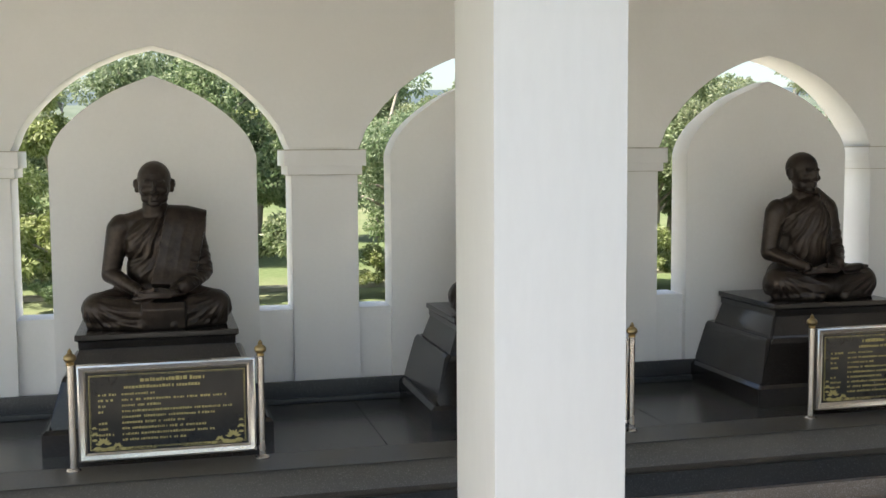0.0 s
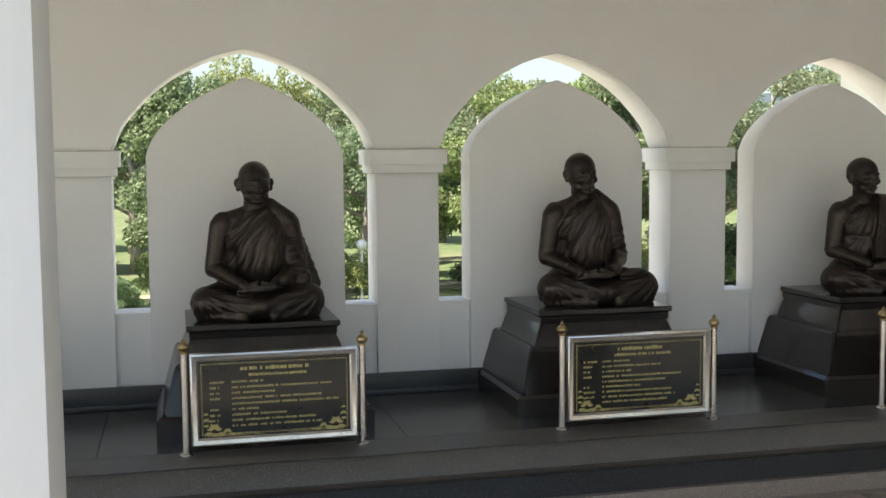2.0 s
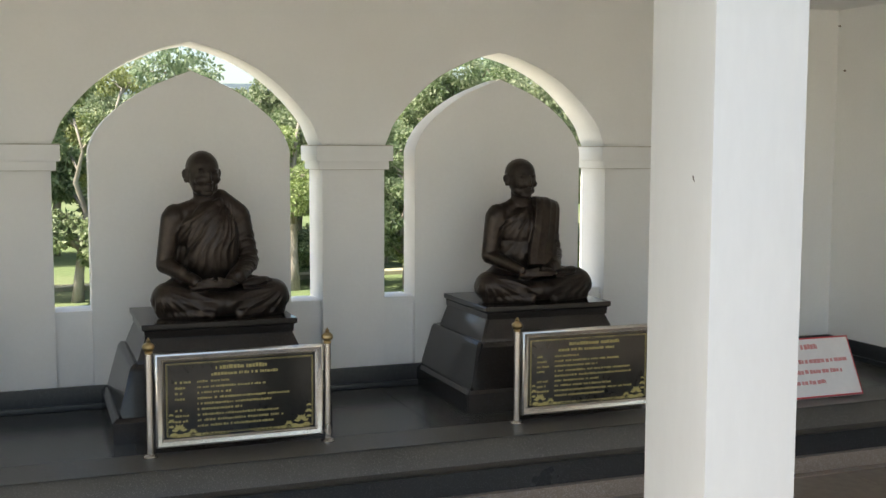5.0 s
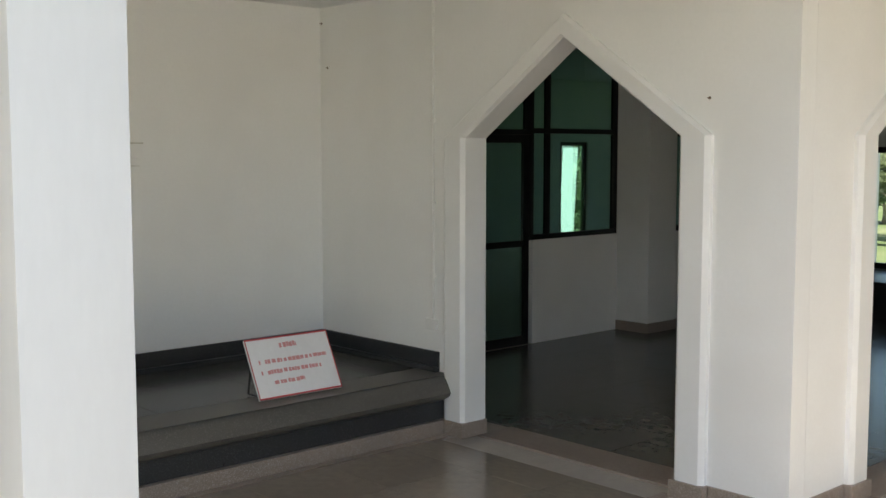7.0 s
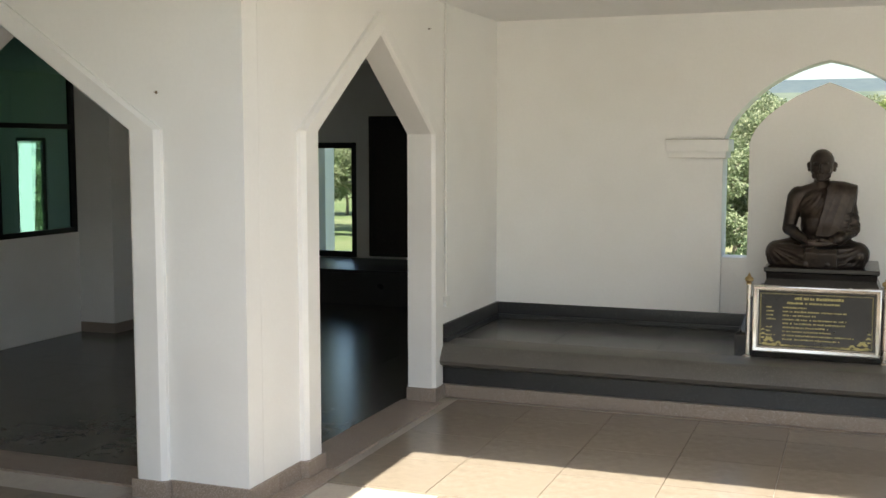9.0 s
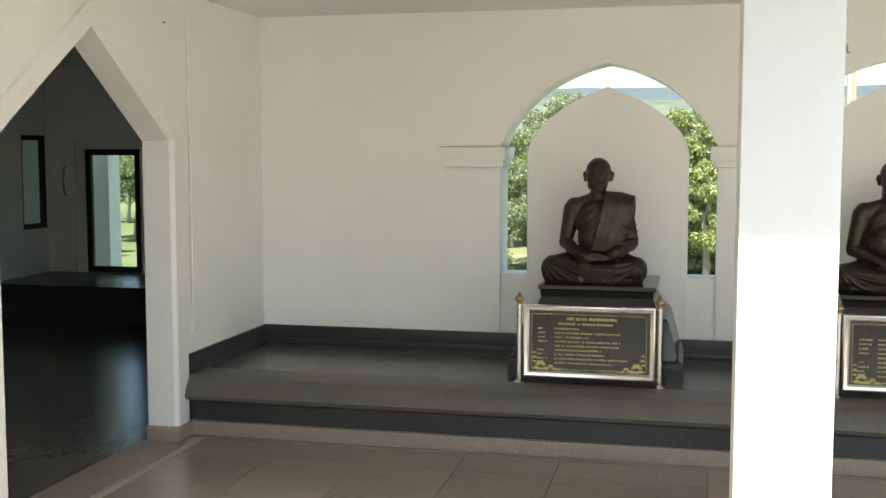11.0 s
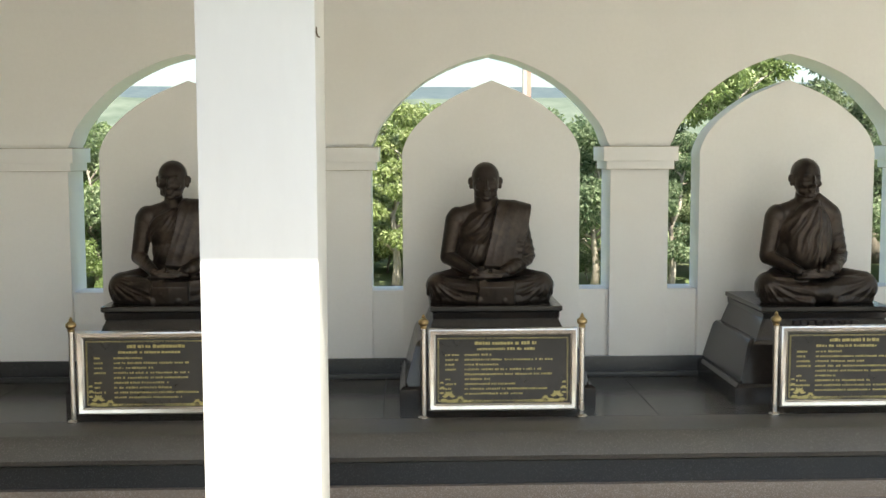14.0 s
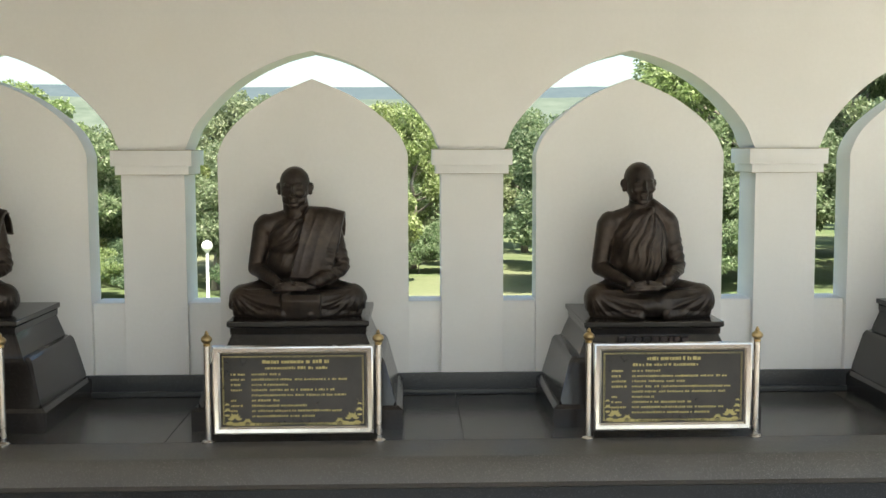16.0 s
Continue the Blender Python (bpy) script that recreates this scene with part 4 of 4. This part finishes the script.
def window(name, m, u0, u1, z0, z1, pane_mat, bars_u=(), bars_z=(), t=0.05, label="dark aluminium window with a glass pane"):
    top = group_empty(name, m)
    for lo, hi in (((u0, z0), (u0 + t, z1)), ((u1 - t, z0), (u1, z1)), ((u0 + t, z0), (u1 - t, z0 + t)), ((u0 + t, z1 - t), (u1 - t, z1))):
        part("frame_bar", boxed((lo[0], 0.0, lo[1]), (hi[0], 0.06, hi[1]), 0.003), ALUMINIUM, top)
    for u, a, b in bars_u:
        part("mullion", boxed((u - t / 2, 0.004, a), (u + t / 2, 0.056, b), 0.003), ALUMINIUM, top)
    for z, a, b in bars_z:
        part("transom", boxed((a, 0.002, z - t / 2), (b, 0.058, z + t / 2), 0.003), ALUMINIUM, top)
    if pane_mat:
        g = part("pane", boxed((u0 + t * 0.5, 0.026, z0 + t * 0.5), (u1 - t * 0.5, 0.032, z1 - t * 0.5)), pane_mat, top, "", False)
        g.visible_shadow = False
    return tagged(top, label, "window", kind="structure")



def nail(m):
    ob = mesh_ob("bent_nail", tube(bmesh.new(), [(0, 0, 0.016), (0, 0.002, 0.0), (0.003, 0.007, -0.011), (0.009, 0.003, -0.014)], [0.0022, 0.0026, 0.0026, 0.0022], 7), RUST, True)
    ob.matrix_basis = m
    tagged(ob, "bent rusty nail sticking out of a white column", "nail", "nails in the columns")


nail(pose(0.183, -7.846, 2.285, 0, 0, -90))
nail(pose(-4.026, -4.196, 1.86, 0, 0, -90) @ Matrix.Scale(0.55, 4))

# ---- the corner room ----
plain("wall_room_north_low", (2.96, 0.55, 0), (4.28, 0.65, 1.03), PLASTER, "white plastered low wall under the room's glazing", "wall")
wall_with_window("wall_room_north", rect(4.76, 7.75, 0, CEIL), rect(5.3, 6.8, 1.0, 2.12), pose(0, 0.55, 0), "white plastered wall of the corner room with a window")
window("window_6", pose(0, 0.58, 0), 5.3, 6.8, 1.0, 2.12, GREEN_GLASS, [(6.05, 1.05, 2.07)], t=0.06, label="dark aluminium window with green tinted panes")
plain("column_outside", (8.82, 0.02, -3.2), (9.1, 0.27, 3.1), PLASTER, "white outer column beyond the room's window", "column")
# added white slab that makes the back window's pane look bright
plain("white_slab_behind_pane", (7.7, 5.2, -3.2), (8.95, 5.45, 3.1), PLASTER, "white slab added to fill the back window with brightness", "column")
plain("wall_room_north_end", (0.152, 0.55, 0), (1.55, 0.65, CEIL), PLASTER, "white plastered wall of the corner room", "wall")
plain("pier_room", (4.282, 0.14, 0.1), (4.758, 0.66, CEIL), PLASTER, "white plastered pier in the corner room", "wall", 0.01)
plain("baseboard_room", (4.27, 0.128, 0), (4.77, 0.66, 0.102), PINK_GRANITE, "pink granite skirting round the room's pier", "baseboard", 0.004)
plain("wall_room_back_west", (0.15, 0.656, 0), (0.25, 4.3, CEIL), PLASTER, "white plastered wall of the back room", "wall")
plain("wall_room_west_gap", (0.0, 0.36, 0), (0.14, 0.66, CEIL), PLASTER, "white plastered wall end", "wall")


# glazing over the low wall, and the sliding door beside it
window("window_1", pose(0, 0.56, 0), 2.93, 4.28, 1.03, CEIL, GREEN_GLASS, [(3.20, 1.06, CEIL)], [(2.10, 2.95, 4.26)], label="dark aluminium glazing with green tinted panes")
window("window_2", pose(0, 0.56, 0), 1.55, 2.928, 2.06, CEIL, GREEN_GLASS, label="dark aluminium fanlight over the sliding door")
slide = group_empty("sliding_door", pose(0, 0.57, 0))
for lo, hi in (((1.75, 0.0), (1.81, 2.06)), ((2.85, 0.0), (2.925, 2.06)), ((1.81, 0.0), (2.85, 0.09)), ((1.81, 1.98), (2.85, 2.06)), ((1.81, 0.97), (2.85, 1.03))):
    part("stile", boxed((lo[0], 0.0, lo[1]), (hi[0], 0.045, hi[1]), 0.003), ALUMINIUM, slide)
for lo, hi, mat in ((0.09, 0.97, FROSTED), (1.03, 1.98, GREEN_GLASS)):
    g = part("pane", boxed((1.81, 0.018, lo), (2.85, 0.024, hi)), mat, slide, "green tinted pane", False)
tagged(slide, "dark aluminium sliding door with green glass panes, closed", "door")
plain("wall_room_door_side", (1.55, 0.56, 0), (1.75, 0.64, 2.06), PLASTER, "white plastered wall beside the sliding door", "wall")

# back room behind the glazing, with a window to the garden
wall_with_window("wall_back_room", rect(0.25, 9.5, 0, CEIL), rect(7.62, 8.25, 0.6, 2.03), pose(0, 4.3, 0), "plastered back wall with a narrow window")
window("window_3", pose(0, 4.32, 0), 7.62, 8.25, 0.6, 2.03, DIMMING_GLASS)
plain("wall_back_room_east", (9.5, 0.66, 0), (9.6, 4.42, CEIL), PLASTER, "white plastered wall of the back room", "wall")
plain("ceiling_back", (8.502, 0.5, CEIL), (9.7, 4.42, 3.25), CEILING_PAINT, "white ceiling of the back room", "ceiling")
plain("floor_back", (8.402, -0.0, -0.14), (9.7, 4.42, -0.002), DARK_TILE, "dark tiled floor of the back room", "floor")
# far wall of the corner room
wall_with_window("wall_room_east", rect(-0.65, -YE, 0, CEIL), rect(-0.04, 0.70, 0.43, 1.95), pose(8.3, 0, 0, 0, 0, -90), "dim plastered end wall with a narrow window")
window("window_4", pose(8.31, 0, 0, 0, 0, -90), -0.04, 0.70, 0.43, 1.95, CLEAR_GLASS, t=0.075, label="dark aluminium casement overlooking the garden")
window("window_5", pose(0, 0.58, 0), 7.752, 8.29, 0.98, 2.12, CLEAR_GLASS, t=0.06, label="dark aluminium corner window")
plain("wall_room_corner_low", (7.752, 0.56, 0), (8.3, 0.65, 0.978), PLASTER, "white plastered wall under the corner window", "wall")
plain("wall_room_corner_top", (7.752, 0.56, 2.122), (8.3, 0.65, CEIL), PLASTER, "white plastered wall over the corner window", "wall")
room_dais = group_empty("low_platform", pose(0, 0, 0))
part("platform_body", boxed((7.02, YE + 0.16, 0), (8.298, 0.54, 0.38)), BLACK_GRANITE, room_dais, "", False)
part("platform_top", boxed((6.98, YE + 0.155, 0.38), (8.298, 0.545, 0.425), 0.01), BLACK_GRANITE, room_dais)
tagged(room_dais, "low black granite platform along the room's end wall", "platform")
board = group_empty("display_board", pose(8.298, -1.55, 0.5, 0, 0, -90))
part("panel", boxed((-0.6, -0.05, 0.0), (0.75, -0.012, 1.75)), DARK_BOARD, board, "", False)
for lo, hi in (((-0.64, 0.0), (-0.6, 1.75)), ((0.75, 0.0), (0.79, 1.75)), ((-0.64, 1.75), (0.79, 1.79)), ((-0.64, -0.04), (0.79, 0.0))):
    part("frame_bar", boxed((lo[0], -0.06, lo[1]), (hi[0], -0.008, hi[1]), 0.003), DARK_BOARD, board)
tagged(board, "tall dark framed display board against the wall", "board")

leaf = group_empty("store_door", pose(8.298, 0.28, 0.43, 0, 0, -90))
part("leaf", boxed((-0.255, -0.03, 0.0), (0.115, -0.004, 1.62), 0.004), PLASTER_TRIM, leaf, "pale painted leaf")
part("kick_panel", boxed((-0.06, -0.036, 0.744), (0.09, -0.030, 1.484), 0.002), NOTICE_WHITE, leaf, "white panel")
pull = part("pull_handle", tube(bmesh.new(), [(0.0, -0.036, 0.95), (0.0, -0.085, 0.98), (0.0, -0.105, 1.13), (0.0, -0.085, 1.28), (0.0, -0.036, 1.31)], [0.014] * 5, 10), STEEL, leaf, "bowed chrome pull handle")
for z in (0.95, 1.31):
    part("rose", lathe(bmesh.new(), [(0.026, 0.0), (0.026, 0.008), (0.016, 0.012)], 14, (0.0, -0.048, z - 0.006)), STEEL, pull)
tagged(leaf, "pale door with a bowed chrome handle, closed", "door")

# fill lamp added inside the back window to brighten the dim back room
ld = bpy.data.lights.new("back_room_fill", "AREA")
ld.shape, ld.size, ld.size_y, ld.energy, ld.color = "RECTANGLE", 0.28, 1.3, 0.6, (0.9, 1.0, 0.97)
new("back_room_fill", ld).matrix_world = look((7.8, 4.29, 1.3), (6.9, 0, 1.0))


# ---- garden ----
GROUND = -3.3


def ground_sheet():
    """One sheet of lawn out to the horizon, gently uneven near the building."""
    bm = bmesh.new()
    rings_r = [6, 10, 14, 18, 22, 26, 31, 37, 44, 52, 62, 75, 95, 130, 200, 400, 900, 2600]
    segs = 64
    rows = []
    for r in rings_r:
        row = []
        for k in range(segs):
            a = 2 * math.pi * k / segs
            x, y = r * math.cos(a), r * math.sin(a)
            dz = 0.25 * noise.noise((x * 0.06, y * 0.06, 0)) if 8 < r < 200 else 0
            row.append(bm.verts.new((x, y, GROUND + dz - (0.05 if r < 8 else 0))))
        rows.append(row)
    for a, b in zip(rows, rows[1:]):
        for k in range(segs):
            j = (k + 1) % segs
            bm.faces.new((a[k], b[k], b[j], a[j]))
    bm.faces.new(rows[0])
    return tagged(mesh_ob("ground", bm, LAWN, True), "green lawn with dry patches round the building", "ground", kind="structure")


ground_sheet()


def strip(name, pts, width, mat, label, z=0.30):
    bm = bmesh.new()
    left, right = [], []
    for i, p in enumerate(pts):
        a, b = Vector(pts[max(i - 1, 0)]), Vector(pts[min(i + 1, len(pts) - 1)])
        d = (b - a).normalized()
        nrm = Vector((-d.y, d.x))
        w = width * (1 + 0.12 * math.sin(i * 1.7))
        left.append(Vector(p) + nrm * w / 2)
        right.append(Vector(p) - nrm * w / 2)
    L = [bm.verts.new((q.x, q.y, GROUND + z)) for q in left]
    R = [bm.verts.new((q.x, q.y, GROUND + z)) for q in right]
    L2 = [bm.verts.new((q.x, q.y, GROUND - 0.2)) for q in left]
    R2 = [bm.verts.new((q.x, q.y, GROUND - 0.2)) for q in right]
    for i in range(len(pts) - 1):
        bm.faces.new((L[i], L[i + 1], R[i + 1], R[i])), bm.faces.new((L[i], L2[i], L2[i + 1], L[i + 1])), bm.faces.new((R[i], R[i + 1], R2[i + 1], R2[i]))
    tagged(mesh_ob(name, bm, mat), label, "path", kind="structure")


strip("garden_path", [Vector((x, 36.5 + 1.0 * math.sin(x * 0.12))) for x in range(-34, 46, 3)], 1.0, SAND, "pale sandy path across the lawn", 0.16)


def tree_mesh(seed, height, spread, n_leaf, leaf, droop=0.2, low=0.3):
    """Tapered trunk with limbs, and many small leaves gathered in clumps at the limbs' ends."""
    rnd = random.Random(seed)
    rng = np.random.default_rng(seed)
    bm = bmesh.new()
    lean = Vector((rnd.uniform(-0.12, 0.12), rnd.uniform(-0.12, 0.12), 1)).normalized()
    trunk = [lean * (height * 0.72 * i / 6) + Vector((rnd.uniform(-1, 1), rnd.uniform(-1, 1), 0)) * 0.05 * i for i in range(7)]
    r0 = 0.022 * height
    tube(bm, trunk, [r0 * (1.25 if i == 0 else 1 - i / 7.2) for i in range(7)], 8)
    clumps = []
    for k in range(15):
        f = rnd.uniform(low, 1.0)
        i = min(int(f * 6), 5)
        base = trunk[i].lerp(trunk[i + 1], f * 6 - i)
        a = k * 2.4 + rnd.uniform(-0.4, 0.4)
        ln = spread * rnd.uniform(0.55, 1.0) * (1.15 - 0.6 * f)
        tip = base + Vector((math.cos(a), math.sin(a), rnd.uniform(0.15, 0.75))) * ln
        mid = base.lerp(tip, 0.5) + Vector((0, 0, rnd.uniform(0, 0.2) * ln))
        tube(bm, [base, mid, tip], [r0 * 0.42 * (1.1 - f * 0.6), r0 * 0.26, r0 * 0.08], 5)
        clumps += [(tip, rnd.uniform(0.28, 0.5) * spread * 0.62), (mid, rnd.uniform(0.2, 0.36) * spread * 0.6)]
        for _ in range(2):
            tw = tip + Vector((rnd.uniform(-1, 1), rnd.uniform(-1, 1), rnd.uniform(-0.6, 0.7))) * 0.4 * spread * 0.6
            tube(bm, [mid.lerp(tip, 0.6), tw], [r0 * 0.12, r0 * 0.04], 4)
            clumps.append((tw, rnd.uniform(0.18, 0.34) * spread * 0.6))
    clumps.append((trunk[-1] + Vector((0, 0, 0.12 * height)), 0.3 * spread))
    wood = bpy.data.meshes.new("trunk")
    bmesh.ops.recalc_face_normals(bm, faces=bm.faces)
    bm.to_mesh(wood)
    bm.free()
    wood.shade_smooth()
    w = np.array([c[1] ** 2 for c in clumps])
    pick = rng.choice(len(clumps), n_leaf, p=w / w.sum())
    cen = np.array([tuple(c[0]) for c in clumps])[pick]
    rad = np.array([c[1] for c in clumps])[pick]
    d = rng.normal(size=(n_leaf, 3))
    d /= np.linalg.norm(d, axis=1)[:, None]
    rr = rad * rng.uniform(0.35, 1.0, n_leaf) ** 0.5
    pos = cen + d * rr[:, None] * np.array([1, 1, 0.72])
    ax = d * 0.6 + rng.normal(size=(n_leaf, 3)) * 0.7
    ax[:, 2] -= droop + 0.2
    ax /= np.linalg.norm(ax, axis=1)[:, None]
    sd = np.cross(ax, rng.normal(size=(n_leaf, 3)))
    sd /= np.linalg.norm(sd, axis=1)[:, None]
    up = np.cross(ax, sd)
    L = (leaf * rng.uniform(0.65, 1.3, n_leaf))[:, None]
    W = L * 0.24
    v = np.stack([pos, pos + ax * L * 0.45 + sd * W + up * L * 0.05, pos + ax * L - up * L * 0.06, pos + ax * L * 0.45 - sd * W + up * L * 0.05], 1).reshape(-1, 3)
    f = np.arange(n_leaf * 4).reshape(-1, 4)
    crown = bpy.data.meshes.new("crown")
    crown.from_pydata(v.tolist(), [], f.tolist())
    crown.update()
    return wood, crown


KINDS = {}


def tree(x, y, kind, leafmat, scale=1.0, turn=0.0, label="leafy garden tree with a slender trunk", z=None):
    if kind not in KINDS:
        seed, h, s, n, leaf, droop, low = {"tall": (11, 7.6, 2.6, 21000, 0.165, 0.3, 0.3), "round": (12, 5.8, 2.5, 21000, 0.155, 0.1, 0.25), "airy": (13, 8.2, 2.5, 12000, 0.15, 0.5, 0.35),
                                           "bush": (14, 2.6, 1.7, 10000, 0.135, 0.1, 0.05), "slim": (15, 6.8, 1.7, 14000, 0.165, 0.6, 0.2)}[kind]
        KINDS[kind] = tree_mesh(seed, h, s, n, leaf, droop, low)
    wood, crown = KINDS[kind]
    top = group_empty("bush" if kind == "bush" else "tree", pose(x, y, GROUND - 0.05 if z is None else z, 0, 0, turn))
    top.scale = (scale, scale, scale)
    t = new("trunk", wood)
    c = new("crown", crown)
    for o, m in ((t, BARK), (c, leafmat)):
        o.parent = top
        if not o.data.materials:
            o.data.materials.append(m)
        o.material_slots[0].link = "OBJECT"
        o.material_slots[0].material = m
    tagged(top, label, "bush" if kind == "bush" else "tree", "garden bushes" if kind == "bush" else "garden trees")


rnd = random.Random(77)
MATS = (LEAF, LEAF_YELLOW, LEAF_GREY, LEAF_GREY)
TREE_LABELS = {LEAF: "leafy garden tree with mid green foliage", LEAF_YELLOW: "garden tree with bright yellow-green foliage", LEAF_DARK: "dense garden tree with dark green foliage", LEAF_GREY: "airy garden tree with pale grey-green foliage"}
# north garden: a belt of tall airy trees with sky between them
for row, (dist, step, kinds) in enumerate(((33, 3.6, ("slim", "airy", "tall")), (40, 3.6, ("tall", "airy", "round")), (49, 4.2, ("airy", "tall", "tall")), (60, 4.8, ("tall", "airy")))):
    x = -26.0 - row * 4
    while x < 38 + row * 6:
        y = dist + rnd.uniform(-2.2, 2.2)
        k = rnd.choice(kinds)
        mt = rnd.choice(MATS if row else (LEAF, LEAF_YELLOW, LEAF_GREY, LEAF_GREY))
        if rnd.random() < (0.7 if row < 1 else 0.92):
            tree(x, y, k, mt, rnd.uniform(1.0, 1.35) * (1.0 + 0.08 * row), rnd.uniform(0, 360), TREE_LABELS[mt])
        x += step * rnd.uniform(0.75, 1.3)
# east garden: lower, the ridge shows over it
for row, (dist, step, kinds) in enumerate(((39, 3.2, ("round", "slim", "round")), (45, 3.4, ("round", "tall", "slim")), (54, 4.6, ("round", "tall")), (68, 5.4, ("tall", "round")))):
    y = 26.0 + row * 4
    while y > -42 - row * 8:
        x = dist + rnd.uniform(-2, 2)
        k = rnd.choice(kinds)
        mt = rnd.choice((LEAF, LEAF_YELLOW, LEAF_GREY, LEAF))
        grown = 1.32 if y < -21 else (0.93 if y < -9 else 1.0)
        if -20 < y < -12 and mt is LEAF_YELLOW:
            mt = LEAF_DARK
        if rnd.random() < 0.88 and not (-15 < y < -9 and row == 0) and not (10 < y < 21 and row < 2):
            tree(x, y, k, mt, rnd.uniform(0.98, 1.32) * grown, rnd.uniform(0, 360), TREE_LABELS[mt])
        y -= step * rnd.uniform(0.75, 1.3)
for _ in range(22):
    tree(rnd.uniform(-18, 26), rnd.uniform(30, 38), "bush", rnd.choice((LEAF_YELLOW, LEAF, LEAF_DARK)), rnd.uniform(0.5, 1.0), rnd.uniform(0, 360), "low leafy garden bush")
for _ in range(26):
    tree(rnd.uniform(36, 44), rnd.uniform(-34, 8), "bush", rnd.choice((LEAF_YELLOW, LEAF, LEAF_DARK)), rnd.uniform(0.6, 1.2), rnd.uniform(0, 360), "low leafy garden bush")

bare = group_empty("tree", pose(42, -18.5, GROUND - 0.05))
bare_wood = new("trunk", KINDS["airy"][0])
bare_wood.parent = bare
bare.scale = (1.15, 1.15, 1.15)
tagged(bare, "bare dead tree with thin grey branches", "tree", "garden trees")


def street_lamp(x, y, top_z):
    top = group_empty("garden_lamp", pose(x, y, GROUND))
    h = top_z - GROUND
    part("pole", lathe(bmesh.new(), [(0.11, -0.2), (0.11, 0.12), (0.06, 0.2), (0.05, h - 0.36), (0.09, h - 0.33), (0.09, h - 0.28)], 12), LAMP_POLE, top, "slim white pole")
    bm = bmesh.new()
    bmesh.ops.create_uvsphere(bm, u_segments=20, v_segments=14, radius=0.19, matrix=Matrix.Translation((0, 0, h - 0.14)))
    part("globe", bm, GLOBE, top, "white globe shade")
    return tagged(top, "white garden lamp post with a globe shade", "lamp", "garden lamps")


street_lamp(-0.8, 31.8, -0.95)
street_lamp(34.5, -2.4, -1.1)
street_lamp(29.0, 10.4, -1.4)

mast = group_empty("mast", pose(35, -12.2, GROUND))
part("pole", lathe(bmesh.new(), [(0.10, -0.2), (0.09, 4.0), (0.08, 12.0)], 14), MAST_PAINT, mast, "tall faded off-white pole")
part("stripe", boxed((0.0, -0.22, 0.2), (0.08, -0.09, 11.8), 0.01), MAST_RED, mast, "faded red stripe")
tagged(mast, "tall off-white mast with a faded red stripe in the garden", "mast")


def ridge(name, radius, base, height, rough, a0, a1, mat, label, seed, slope=0.0):
    bm = bmesh.new()
    n = 220
    lo, mid, hi, back = [], [], [], []
    for i in range(n + 1):
        a = radians(a0 + (a1 - a0) * i / n)
        h = height * (1 + rough * noise.noise((i * 0.05 + seed, 0, 0)) + rough * 0.25 * noise.noise((i * 0.6, seed, 0)))
        for row, rr, z in ((lo, radius * 0.72, base), (mid, radius * 0.86, base + h * 0.42), (hi, radius, base + h), (back, radius * 1.3, base)):
            row.append(bm.verts.new((rr * math.cos(a), rr * math.sin(a), z)))
    for p, q in ((lo, mid), (mid, hi), (hi, back)):
        for i in range(n):
            bm.faces.new((p[i], p[i + 1], q[i + 1], q[i]))
    tagged(mesh_ob(name, bm, mat, True), label, "hill", kind="structure")


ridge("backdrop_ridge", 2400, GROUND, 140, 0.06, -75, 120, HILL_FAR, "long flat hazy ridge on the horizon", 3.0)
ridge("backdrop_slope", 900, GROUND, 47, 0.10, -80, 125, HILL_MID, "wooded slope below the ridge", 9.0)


# a far belt of woods, one mass
def far_woods():
    rng = np.random.default_rng(5)
    n = 26000
    a = np.radians(rng.uniform(-70, 115, n))
    r = rng.uniform(110, 260, n)
    cx, cy = r * np.cos(a), r * np.sin(a)
    hgt = 5.0 + 2.0 * np.sin(a * 9) + 1.4 * np.sin(a * 23 + 1)
    z = GROUND + rng.uniform(0.0, 1.0, n) ** 0.6 * hgt
    s = rng.uniform(0.7, 1.5, n) * r / 130
    ax = rng.normal(size=(n, 3))
    ax /= np.linalg.norm(ax, axis=1)[:, None]
    b = np.cross(ax, rng.normal(size=(n, 3)))
    b /= np.linalg.norm(b, axis=1)[:, None]
    p = np.stack([cx, cy, z], 1)
    v = np.stack([p + ax * s[:, None], p + b * s[:, None] * 0.7, p - ax * s[:, None], p - b * s[:, None] * 0.7], 1).reshape(-1, 3)
    me = bpy.data.meshes.new("far_woods")
    me.from_pydata(v.tolist(), [], np.arange(n * 4).reshape(-1, 4).tolist())
    me.update()
    me.materials.append(LEAF)
    tagged(new("far_woods", me), "distant belt of green woods", "woods", kind="stuff")


far_woods()

# ---- floor tiles, last ----
floor_top = bpy.data.objects["floor"]
floor_b = bpy.data.objects["floor_east"]
lay(floor_b, 0.56, XB - 1.502, -7.43, YE - 0.175, TILE)
lay(floor_b, 0.56, XB - 1.502, -14.9, -7.855, TILE)
lay(floor_b, -0.93, 0.55, -14.9, YE - 0.86, TILE)
lay(floor_top, -3.495, -0.165, -4.79, -1.502, TILE)
lay(floor_top, -7.495, -3.885, -3.6, -1.502, TILE)
lay(floor_top, -11.5, -7.885, -3.6, -1.502, TILE)
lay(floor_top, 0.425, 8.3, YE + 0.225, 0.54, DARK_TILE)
